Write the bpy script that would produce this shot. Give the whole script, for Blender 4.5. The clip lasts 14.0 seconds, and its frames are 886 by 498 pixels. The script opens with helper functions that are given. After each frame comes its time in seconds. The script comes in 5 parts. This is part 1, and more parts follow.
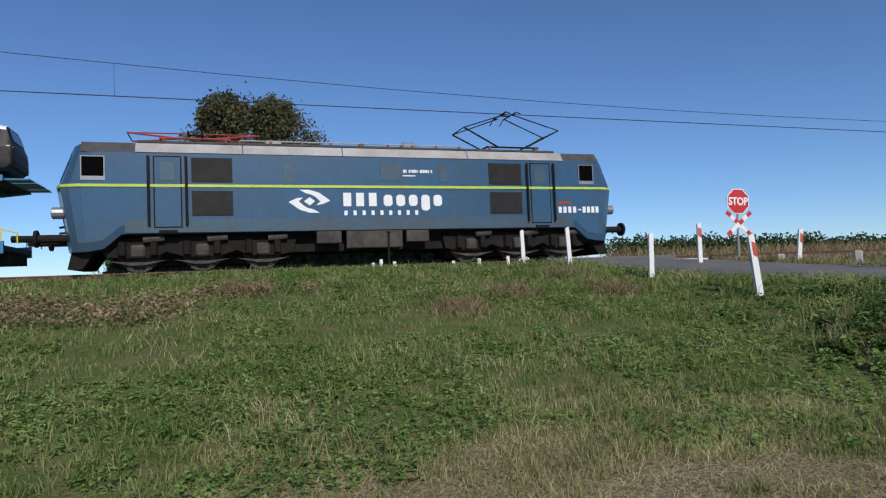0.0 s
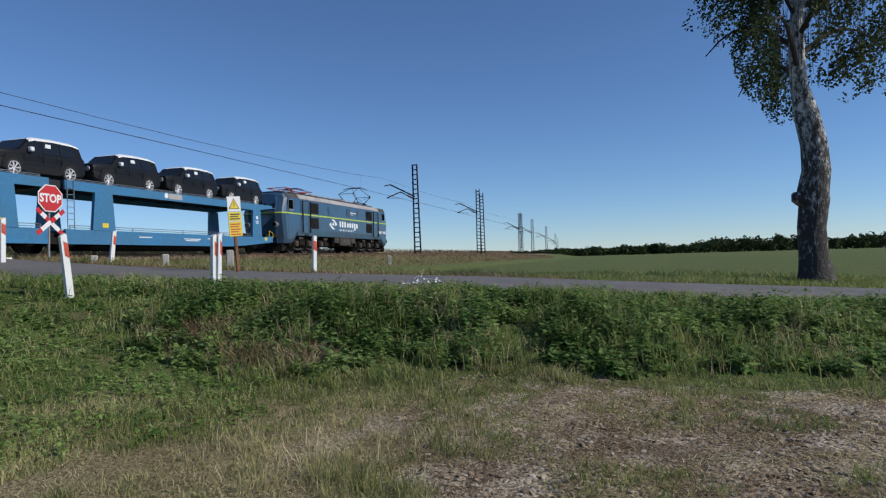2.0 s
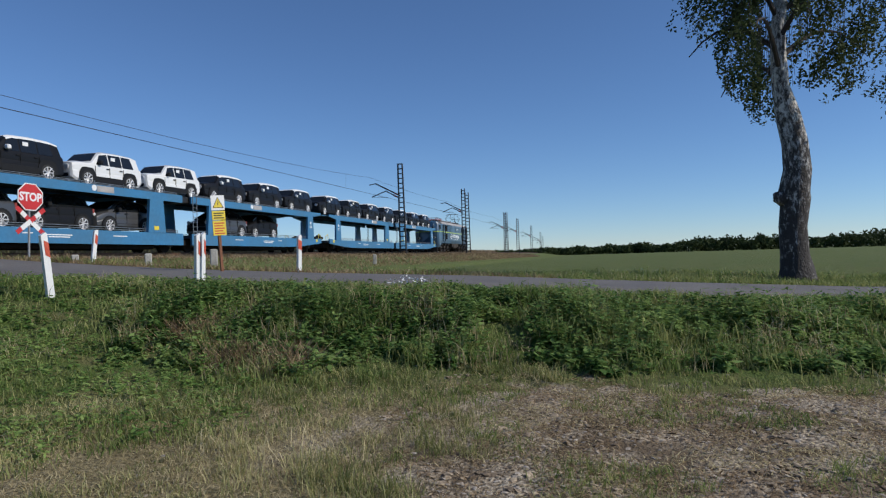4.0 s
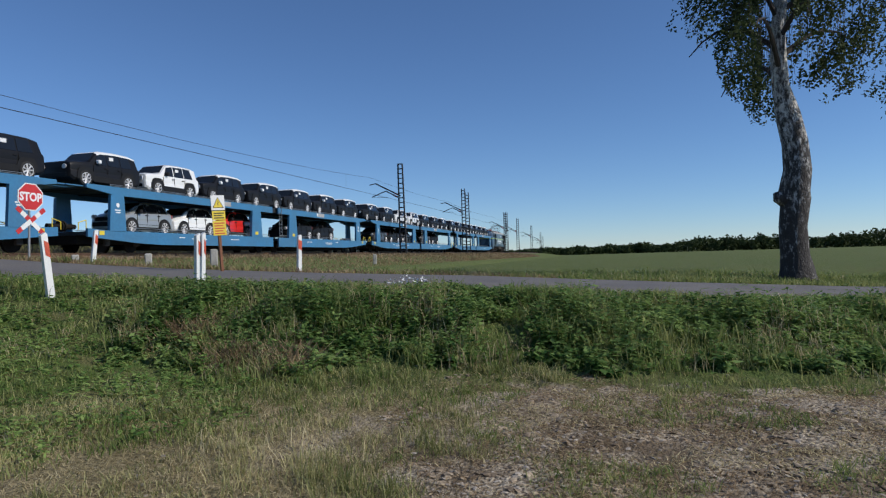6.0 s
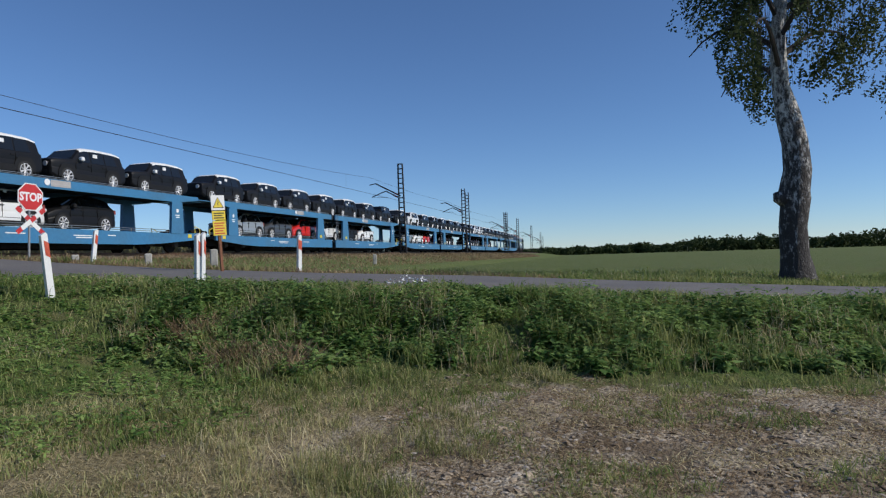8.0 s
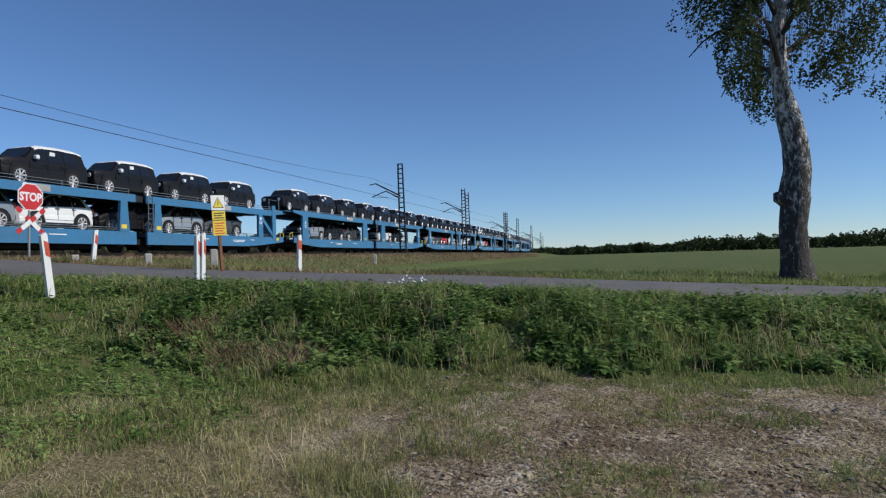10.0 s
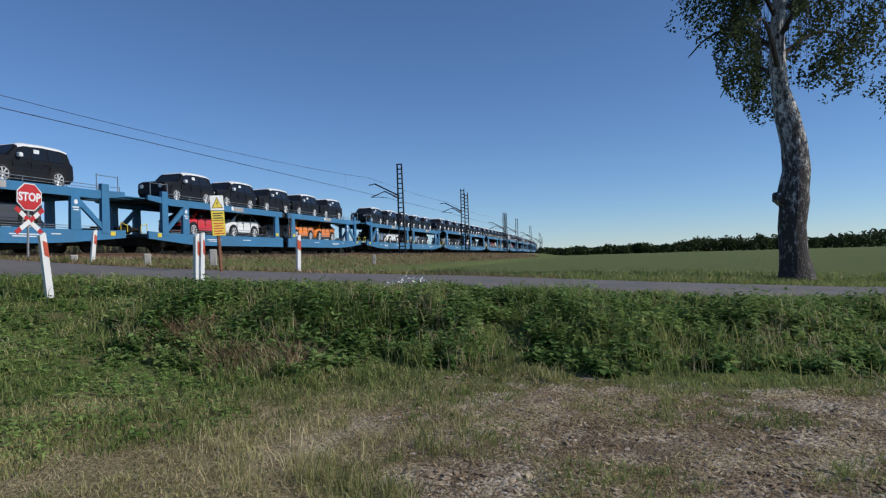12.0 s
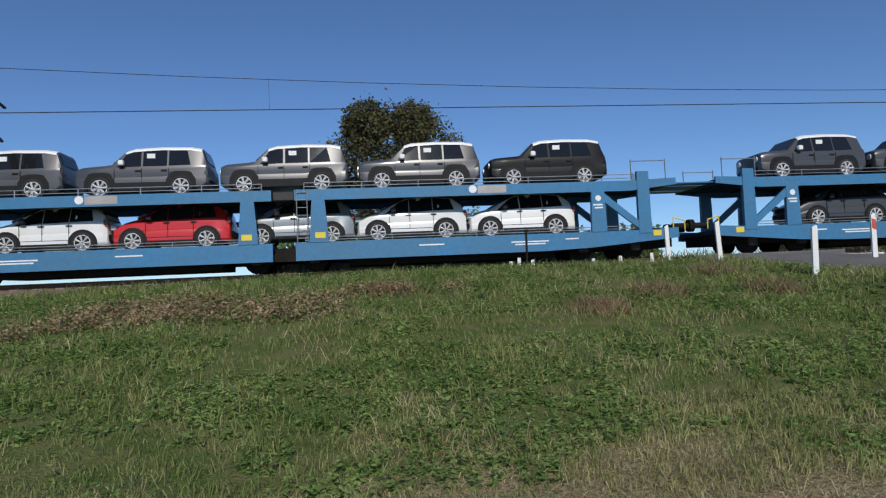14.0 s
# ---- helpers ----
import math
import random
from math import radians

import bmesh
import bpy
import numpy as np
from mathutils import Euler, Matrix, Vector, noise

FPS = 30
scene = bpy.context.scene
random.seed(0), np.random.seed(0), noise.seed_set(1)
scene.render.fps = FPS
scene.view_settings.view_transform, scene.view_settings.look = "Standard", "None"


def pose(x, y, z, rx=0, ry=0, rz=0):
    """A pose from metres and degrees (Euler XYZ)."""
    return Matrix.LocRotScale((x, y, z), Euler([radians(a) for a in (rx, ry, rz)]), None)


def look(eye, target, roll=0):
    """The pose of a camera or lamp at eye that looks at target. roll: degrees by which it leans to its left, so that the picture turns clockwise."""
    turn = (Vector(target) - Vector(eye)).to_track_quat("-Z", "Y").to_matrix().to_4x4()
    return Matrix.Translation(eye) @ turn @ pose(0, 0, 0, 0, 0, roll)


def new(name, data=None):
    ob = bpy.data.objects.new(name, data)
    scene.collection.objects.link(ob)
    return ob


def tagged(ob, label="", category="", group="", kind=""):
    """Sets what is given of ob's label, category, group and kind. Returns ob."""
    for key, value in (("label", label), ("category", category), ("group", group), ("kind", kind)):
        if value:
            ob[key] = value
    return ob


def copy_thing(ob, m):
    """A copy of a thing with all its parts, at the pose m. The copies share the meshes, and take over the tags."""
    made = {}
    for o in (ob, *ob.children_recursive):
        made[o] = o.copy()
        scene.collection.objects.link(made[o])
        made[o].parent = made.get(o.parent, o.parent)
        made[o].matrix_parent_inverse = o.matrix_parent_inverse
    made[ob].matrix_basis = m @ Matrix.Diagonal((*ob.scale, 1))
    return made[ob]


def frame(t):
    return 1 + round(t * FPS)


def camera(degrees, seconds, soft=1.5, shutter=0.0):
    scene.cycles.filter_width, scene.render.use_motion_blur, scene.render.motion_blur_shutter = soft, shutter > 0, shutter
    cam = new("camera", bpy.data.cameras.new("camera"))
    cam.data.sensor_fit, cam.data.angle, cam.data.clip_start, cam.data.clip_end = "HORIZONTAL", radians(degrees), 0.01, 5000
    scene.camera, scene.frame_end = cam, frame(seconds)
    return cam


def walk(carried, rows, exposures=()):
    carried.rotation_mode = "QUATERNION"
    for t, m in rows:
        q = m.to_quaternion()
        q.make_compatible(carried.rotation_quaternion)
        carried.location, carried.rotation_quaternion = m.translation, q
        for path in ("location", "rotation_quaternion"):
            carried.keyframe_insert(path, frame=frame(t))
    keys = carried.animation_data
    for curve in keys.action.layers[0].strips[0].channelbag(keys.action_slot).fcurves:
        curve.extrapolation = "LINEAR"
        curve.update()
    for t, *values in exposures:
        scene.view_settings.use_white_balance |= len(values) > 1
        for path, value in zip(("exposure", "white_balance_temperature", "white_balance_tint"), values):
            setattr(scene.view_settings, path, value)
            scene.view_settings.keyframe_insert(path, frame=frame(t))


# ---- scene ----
# World: x along the railway (the way the train goes), y across it, z = 0 at the rail top.
EYE = (0.0, 0.0, -0.61)
cam = camera(67.6, 14.0, soft=1.25, shutter=0.0)
TURNS = [  # seconds, yaw, pitch, roll
    (0.0, -18.50, 2.75, 2.36), (0.3, -30.45, 2.25, 2.37), (0.5, -35.31, 2.04, 2.37), (1.0, -51.31, 1.54, 2.21),
    (1.5, -65.12, 1.06, 1.91), (1.8, -71.70, 0.88, 1.74), (2.0, -73.43, 0.81, 1.65), (2.5, -73.50, 0.77, 1.65),
    (3.0, -74.70, 0.67, 1.69), (3.2, -74.70, 0.69, 1.69), (5.3, -74.68, 0.70, 1.69), (11.2, -74.68, 0.70, 1.69),
    (11.5, -74.81, 0.72, 1.70), (12.0, -74.75, 0.72, 1.67), (12.2, -74.45, 0.74, 1.70), (12.4, -71.30, 0.90, 1.84), (12.5, -67.91, 1.03, 1.96),
    (12.8, -49.18, 1.57, 2.51), (13.0, -33.50, 2.01, 2.15), (13.1, -26.39, 2.58, 2.93),
    (13.4, -14.00, 2.86, 2.32), (13.5, -11.96, 2.90, 2.28), (14.0, -6.58, 3.15, 2.60)]
walk(cam, [(t, pose(*EYE, 90 + p, r, y)) for t, y, p, r in TURNS], exposures=[(0.0, 0.0, 6400, 11), (13.0, 0.0, 6400, 11), (14.0, -0.12, 6400, 11)])

# ---- light ----
SUN_AZ, SUN_EL = radians(179), radians(37)  # azimuth clockwise from +y
sun_dir = Vector((math.sin(SUN_AZ) * math.cos(SUN_EL), math.cos(SUN_AZ) * math.cos(SUN_EL), math.sin(SUN_EL)))
world = bpy.data.worlds.new("sky")
scene.world = world
world.use_nodes = True
sky = world.node_tree.nodes.new("ShaderNodeTexSky")
sky.sky_type, sky.sun_disc = "NISHITA", False
sky.sun_elevation, sky.sun_rotation = SUN_EL, SUN_AZ
sky.air_density, sky.dust_density, sky.ozone_density = 1.0, 0.0, 8.0
sky.altitude = 1500
world.node_tree.links.new(sky.outputs[0], world.node_tree.nodes["Background"].inputs[0])
world.node_tree.nodes["Background"].inputs[1].default_value = 0.107
sun = new("sun", bpy.data.lights.new("sun", "SUN"))
sun.data.energy, sun.data.angle, sun.data.color = 3.6, radians(0.5), (1.0, 0.94, 0.84)
sun.matrix_world = look(sun_dir * 50, (0, 0, 0))


# ---- materials ----
def mat(name, base, rough=0.6, metal=0.0, var=0.25, scale=3.0, fine=40.0, bump=0.1, tint=None, coat=0.0, rand=0.0, spec=0.5):
    """A surface with colour varied at two scales, fine relief and uneven gloss. tint: the second colour of the broad stains."""
    m = bpy.data.materials.new(name)
    m.use_nodes = True
    n, l = m.node_tree.nodes, m.node_tree.links
    p = n["Principled BSDF"]
    p.inputs["Metallic"].default_value = metal
    p.inputs["Coat Weight"].default_value, p.inputs["Coat Roughness"].default_value = coat, 0.12
    p.inputs["Specular IOR Level"].default_value = spec
    tex = n.new("ShaderNodeTexCoord")
    broad, grain = n.new("ShaderNodeTexNoise"), n.new("ShaderNodeTexNoise")
    broad.inputs["Scale"].default_value, broad.inputs["Detail"].default_value = scale, 5
    grain.inputs["Scale"].default_value, grain.inputs["Detail"].default_value = fine, 4
    for q in (broad, grain):
        l.new(tex.outputs["Object"], q.inputs["Vector"])
    ramp = n.new("ShaderNodeMapRange")
    ramp.inputs["From Min"].default_value, ramp.inputs["From Max"].default_value = 0.35, 0.68
    l.new(broad.outputs["Fac"], ramp.inputs["Value"])
    mix = n.new("ShaderNodeMix")
    mix.data_type = "RGBA"
    second = tint or tuple(c * (1 - var) for c in base)
    mix.inputs["A"].default_value, mix.inputs["B"].default_value = (*base, 1), (*second, 1)
    l.new(ramp.outputs[0], mix.inputs["Factor"])
    hsv = n.new("ShaderNodeHueSaturation")
    l.new(mix.outputs["Result"], hsv.inputs["Color"])
    val = n.new("ShaderNodeMapRange")
    val.inputs["To Min"].default_value, val.inputs["To Max"].default_value = 1 - var * 0.8, 1 + var * 0.8
    val.inputs["From Min"].default_value, val.inputs["From Max"].default_value = 0.3, 0.7
    l.new(grain.outputs["Fac"], val.inputs["Value"])
    last = val.outputs[0]
    if rand:
        info, r2, mul = n.new("ShaderNodeObjectInfo"), n.new("ShaderNodeMapRange"), n.new("ShaderNodeMath")
        r2.inputs["To Min"].default_value, r2.inputs["To Max"].default_value = 1 - rand, 1 + rand
        mul.operation = "MULTIPLY"
        l.new(info.outputs["Random"], r2.inputs["Value"])
        l.new(r2.outputs[0], mul.inputs[0]), l.new(last, mul.inputs[1])
        last = mul.outputs[0]
    l.new(last, hsv.inputs["Value"])
    l.new(hsv.outputs[0], p.inputs["Base Color"])
    gloss = n.new("ShaderNodeMapRange")
    gloss.inputs["To Min"].default_value, gloss.inputs["To Max"].default_value = max(0.03, rough * 0.85), min(1, rough * 1.15)
    l.new(broad.outputs["Fac"], gloss.inputs["Value"])
    l.new(gloss.outputs[0], p.inputs["Roughness"])
    if bump:
        b = n.new("ShaderNodeBump")
        b.inputs["Strength"].default_value, b.inputs["Distance"].default_value = bump, 0.02
        l.new(grain.outputs["Fac"], b.inputs["Height"])
        l.new(b.outputs[0], p.inputs["Normal"])
    return m


def leafy(name, base, other, trans=0.35, rough=0.6):
    """Leaves and blades: each its own shade, a little light comes through."""
    m = bpy.data.materials.new(name)
    m.use_nodes = True
    n, l = m.node_tree.nodes, m.node_tree.links
    p = n["Principled BSDF"]
    geo, mix = n.new("ShaderNodeNewGeometry"), n.new("ShaderNodeMix")
    mix.data_type = "RGBA"
    mix.inputs["A"].default_value, mix.inputs["B"].default_value = (*base, 1), (*other, 1)
    patch, add2, half = n.new("ShaderNodeTexNoise"), n.new("ShaderNodeMath"), n.new("ShaderNodeMapRange")
    patch.inputs["Scale"].default_value, patch.inputs["Detail"].default_value = 0.9, 4
    l.new(geo.outputs["Position"], patch.inputs["Vector"])
    half.inputs["From Min"].default_value, half.inputs["From Max"].default_value = 0.32, 0.68
    half.inputs["To Min"].default_value, half.inputs["To Max"].default_value = -0.35, 0.35
    l.new(patch.outputs["Fac"], half.inputs["Value"])
    add2.use_clamp = True
    l.new(geo.outputs["Random Per Island"], add2.inputs[0]), l.new(half.outputs[0], add2.inputs[1])
    l.new(add2.outputs[0], mix.inputs["Factor"])
    l.new(mix.outputs["Result"], p.inputs["Base Color"])
    p.inputs["Roughness"].default_value = max(rough, 0.75)
    p.inputs["Specular IOR Level"].default_value = 0.12
    tr, add = n.new("ShaderNodeBsdfTranslucent"), n.new("ShaderNodeMixShader")
    l.new(mix.outputs["Result"], tr.inputs["Color"])
    add.inputs[0].default_value = trans
    l.new(p.outputs[0], add.inputs[1]), l.new(tr.outputs[0], add.inputs[2])
    l.new(add.outputs[0], n["Material Output"].inputs["Surface"])
    return m


M_BLUE = mat("loco_blue", (0.027, 0.085, 0.165), 0.34, var=0.10, scale=0.55, fine=5, bump=0.05, tint=(0.036, 0.07, 0.115), coat=0.6)
M_BLUE_LOW = mat("loco_blue_dusty", (0.04, 0.09, 0.135), 0.5, var=0.12, scale=0.9, fine=9, bump=0.05, tint=(0.05, 0.07, 0.09))
M_STRIPE = mat("stripe_lime", (0.50, 0.62, 0.08), 0.45, var=0.15)
M_ROOFSIDE = mat("roof_pale_grey", (0.42, 0.40, 0.39), 0.55, var=0.3, scale=1.2, tint=(0.30, 0.27, 0.25))
M_ROOF = mat("roof_sooty", (0.07, 0.065, 0.06), 0.8, var=0.4, scale=1.5)
M_GRILLE = mat("grille_dark", (0.03, 0.029, 0.03), 0.7, var=0.2, spec=0.2)
# Grime, darkened further to carry the shade under the vehicles and between parts.
M_DARK = mat("grime_and_shade", (0.014, 0.013, 0.012), 0.85, var=0.45, scale=2.5, tint=(0.024, 0.02, 0.017), spec=0.1)
# Dust, raised in tone for the bogie parts that catch the light.
M_BOGIE = mat("bogie_dust_lit", (0.085, 0.076, 0.068), 0.85, var=0.45, scale=3, tint=(0.045, 0.04, 0.036), spec=0.2)
M_HOLE = mat("unlit_interior", (0.004, 0.004, 0.004), 0.95, var=0.1, bump=0, spec=0.0)
M_RED = mat("insulator_red", (0.30, 0.05, 0.04), 0.5)
M_WHITE = mat("white_paint", (0.78, 0.78, 0.76), 0.45, var=0.08, scale=1.5, bump=0.03)
M_LETTER = mat("white_lettering", (0.8, 0.8, 0.8), 0.5, var=0.06, bump=0)
M_WAGON = mat("wagon_blue", (0.045, 0.19, 0.37), 0.42, var=0.10, scale=0.7, fine=8, bump=0.04, tint=(0.055, 0.17, 0.30))
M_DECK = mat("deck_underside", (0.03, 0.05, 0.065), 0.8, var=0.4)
M_GALV = mat("galvanised_rail", (0.30, 0.32, 0.34), 0.45, metal=0.6, var=0.2)
M_YELLOW = mat("yellow_plate", (0.75, 0.58, 0.05), 0.5, var=0.12)
M_SIGNRED = mat("sign_red", (0.55, 0.03, 0.03), 0.4, var=0.12, bump=0.02)
M_BLACK = mat("black_paint", (0.02, 0.02, 0.02), 0.5, var=0.2)
M_TYRE = mat("tyre_rubber", (0.02, 0.02, 0.02), 0.85, var=0.2)
M_RIM = mat("alloy_rim", (0.72, 0.72, 0.73), 0.35, metal=0.15, var=0.1, bump=0)
M_CARGLASS = mat("tinted_car_glass", (0.012, 0.014, 0.016), 0.06, var=0.1, bump=0)
M_TRIM = mat("car_black_trim", (0.012, 0.012, 0.013), 0.6, var=0.15, spec=0.25)
M_ORANGE = mat("post_red_orange", (0.60, 0.09, 0.04), 0.5, var=0.3, scale=9)
M_GREYPOST = mat("grey_post", (0.30, 0.31, 0.32), 0.5, metal=0.3, var=0.2)
M_RUST = mat("rusty_post", (0.24, 0.10, 0.05), 0.8, var=0.4, scale=6)
M_CONCRETE = mat("concrete", (0.42, 0.40, 0.36), 0.85, var=0.3, scale=4)
M_MAST = mat("mast_steel", (0.055, 0.05, 0.05), 0.7, metal=0.2, var=0.4, scale=4)
M_WIRE = mat("wire_copper_dark", (0.03, 0.03, 0.035), 0.6, metal=0.3, var=0.1, bump=0)
M_ASPHALT = mat("old_asphalt", (0.115, 0.108, 0.105), 0.9, var=0.28, scale=0.9, fine=30, bump=0.4, tint=(0.15, 0.14, 0.13))
M_BALLAST = mat("ballast", (0.15, 0.115, 0.09), 0.95, var=0.5, scale=3, fine=14, bump=1.0, tint=(0.20, 0.13, 0.09))
M_SLEEPER = mat("sleeper_concrete", (0.25, 0.22, 0.19), 0.9, var=0.3)
M_RAIL = mat("rail_rust", (0.16, 0.09, 0.055), 0.6, metal=0.5, var=0.3)


# ---- mesh helpers ----
def finish(name, bm, material, smooth=False):
    bmesh.ops.recalc_face_normals(bm, faces=bm.faces)
    me = bpy.data.meshes.new(name)
    bm.to_mesh(me), bm.free()
    if smooth:
        me.polygons.foreach_set("use_smooth", [True] * len(me.polygons))
    me.materials.append(material)
    return me


def part(name, bm, material, parent=None, label="", m=None, smooth=False):
    ob = new(name, finish(name, bm, material, smooth))
    if parent:
        ob.parent = parent
    if m is not None:
        ob.matrix_basis = m
    return tagged(ob, label)


def share(name, mesh, parent, m, label=""):
    ob = new(name, mesh)
    ob.parent, ob.matrix_basis = parent, m
    return tagged(ob, label)


def thing(name, label, category, group="", m=None, kind=""):
    ob = new(name)
    ob.empty_display_size = 0.2
    if m is not None:
        ob.matrix_basis = m
    return tagged(ob, label, category, group, kind)


def box(bm, x0, x1, y0, y1, z0, z1, bev=0.0):
    vs = [bm.verts.new((x, y, z)) for x in (x0, x1) for y in (y0, y1) for z in (z0, z1)]
    fs = [bm.faces.new([vs[i] for i in q]) for q in ((0, 1, 3, 2), (4, 6, 7, 5), (0, 4, 5, 1), (2, 3, 7, 6), (0, 2, 6, 4), (1, 5, 7, 3))]
    if bev:
        es = list({e for f in fs for e in f.edges})
        bmesh.ops.bevel(bm, geom=es, offset=bev, segments=1, affect="EDGES")
    return bm


def rod(bm, a, b, r, n=6, r2=None):
    a, b = Vector(a), Vector(b)
    q = (b - a).to_track_quat("Z", "Y")
    rings = []
    for p, rr in ((a, r), (b, r if r2 is None else r2)):
        rings.append([bm.verts.new(p + q @ Vector((rr * math.cos(2 * math.pi * i / n), rr * math.sin(2 * math.pi * i / n), 0))) for i in range(n)])
    for i in range(n):
        bm.faces.new((rings[0][i], rings[0][(i + 1) % n], rings[1][(i + 1) % n], rings[1][i]))
    bm.faces.new(rings[0][::-1]), bm.faces.new(rings[1])
    return bm


def prism(bm, pts, y0, y1):
    """A plate: an outline in x, z drawn out from y0 to y1."""
    a = [bm.verts.new((x, y0, z)) for x, z in pts]
    b = [bm.verts.new((x, y1, z)) for x, z in pts]
    n = len(pts)
    bm.faces.new(a), bm.faces.new(b[::-1])
    for i in range(n):
        bm.faces.new((a[i], b[i], b[(i + 1) % n], a[(i + 1) % n]))
    return bm


def loft(bm, rings, caps=True):
    vs = [[bm.verts.new(p) for p in r] for r in rings]
    n = len(rings[0])
    for a, b in zip(vs, vs[1:]):
        for i in range(n):
            bm.faces.new((a[i], a[(i + 1) % n], b[(i + 1) % n], b[i]))
    if caps:
        bm.faces.new(vs[0][::-1]), bm.faces.new(vs[-1])
    return bm


def B():
    return bmesh.new()


def smooth01(t):
    t = max(0.0, min(1.0, t))
    return t * t * (3 - 2 * t)


def interp(table, v):
    return float(np.interp(v, [a for a, _ in table], [b for _, b in table]))


def raw(name, verts, faces, material):
    me = bpy.data.meshes.new(name)
    me.from_pydata([tuple(map(float, v)) for v in verts], [], faces)
    me.materials.append(material)
    return me


def letters(text, size, material, parent, m, name="lettering", bold=0.0, wide=1.0):
    """Raised letters in the built-in font, turned into a mesh."""
    cu = bpy.data.curves.new(name, "FONT")
    cu.body, cu.size, cu.extrude, cu.offset, cu.resolution_u = text, size, 0.003, bold, 3
    tmp = new(name + "_src", cu)
    me = bpy.data.meshes.new_from_object(tmp.evaluated_get(bpy.context.evaluated_depsgraph_get()))
    bpy.data.objects.remove(tmp)
    me.transform(Matrix.Diagonal((wide, 1, 1, 1)))
    me.materials.clear()
    me.materials.append(material)
    return share(name, me, parent, m)
# ---- ground ----
TRACK_Y = 22.37
ROAD_X = [(-40, 38), (-25, 27), (-12, 20), (-6, 17.7), (-1, 16.0), (4, 15.0), (8.5, 14.3), (14, 13.4), (22, 13.0), (25, 13.2), (30, 16.5), (40, 27), (90, 80)]
ROAD_Z = [(-40, -2.1), (-15, -1.95), (-6, -1.72), (-1, -1.42), (4, -1.12), (8.5, -0.92), (12, -0.72), (16, -0.42), (20, -0.10), (21, -0.03), (24, -0.03), (27, -0.2), (40, -0.8), (90, -1.2)]
ROAD_W = 2.5


def track_y(x):
    return TRACK_Y + 0.0002 * max(x - 20, 0) ** 2 if x < 400 else TRACK_Y + 0.0002 * 380 ** 2 + 0.152 * (x - 400)


def track_turn(x):
    return math.degrees(math.atan(0.0004 * (min(max(x, 20), 400) - 20)))


def terrain(x, y):
    rx, rz = interp(ROAD_X, y), interp(ROAD_Z, y)
    ty = track_y(x)
    d = ty - y  # distance before the track
    lot = -2.16
    if d > -4:
        left = lot + 2.0 * smooth01((y - 3.0) / 17.5) * (0.76 + 0.24 * smooth01((x + 20) / 22))
        off = rx - ROAD_W - x
        if off > 0:
            bank = rz - 0.06 + (lot - rz) * smooth01((off - 0.5) / 6.0)
            k = smooth01(off / 6.0)
            z = max(left, bank) * (1 - 0.15 * k) + 0.15 * k * left
        else:
            off2 = x - rx - ROAD_W
            if off2 < 0:
                z = rz - 0.12
            else:
                field = -1.40 - 0.0 * off2
                z = rz - 0.04 + (field - rz) * smooth01(off2 / 7.0)
                if d < 9:
                    z = max(z, -0.30 - 0.9 * smooth01((d - 3.5) / 5.0))
        bed = -0.34
        z = z + (bed - z) * smooth01((3.4 - abs(d)) / 1.2)
    else:
        away = -d
        far = -0.75 if x > 16 else -1.6 + 1.0 * smooth01((x + 5) / 2)
        if 8 < x <= 16:
            far = -0.7
        z = -0.34 + (far + 0.34) * smooth01((away - 2.8) / 4.0)
        if abs(x - rx) < ROAD_W + 1:
            z = rz - 0.12
    z += 0.05 * noise.noise((x * 0.35, y * 0.35, 3.1)) + 0.025 * noise.noise((x * 1.3, y * 1.3, 7.7))
    return z


def steps(lo, hi, fine_lo, fine_hi, fine, grow=1.22):
    a, s, v = [], fine, fine_lo
    while v > lo:
        s *= grow
        v -= s
        a.append(max(v, lo))
    a = a[::-1] + list(np.arange(fine_lo, fine_hi + 1e-6, fine))
    s, v = fine, fine_hi
    while v < hi:
        s *= grow
        v += s
        a.append(min(v, hi))
    return a


xs, ys = steps(-1500, 2600, -22, 34, 0.4), steps(-1500, 1800, -14, 32, 0.4)
gv = [(x, y, terrain(x, y)) for y in ys for x in xs]
nx = len(xs)
gf = [(j * nx + i, j * nx + i + 1, (j + 1) * nx + i + 1, (j + 1) * nx + i) for j in range(len(ys) - 1) for i in range(nx - 1)]


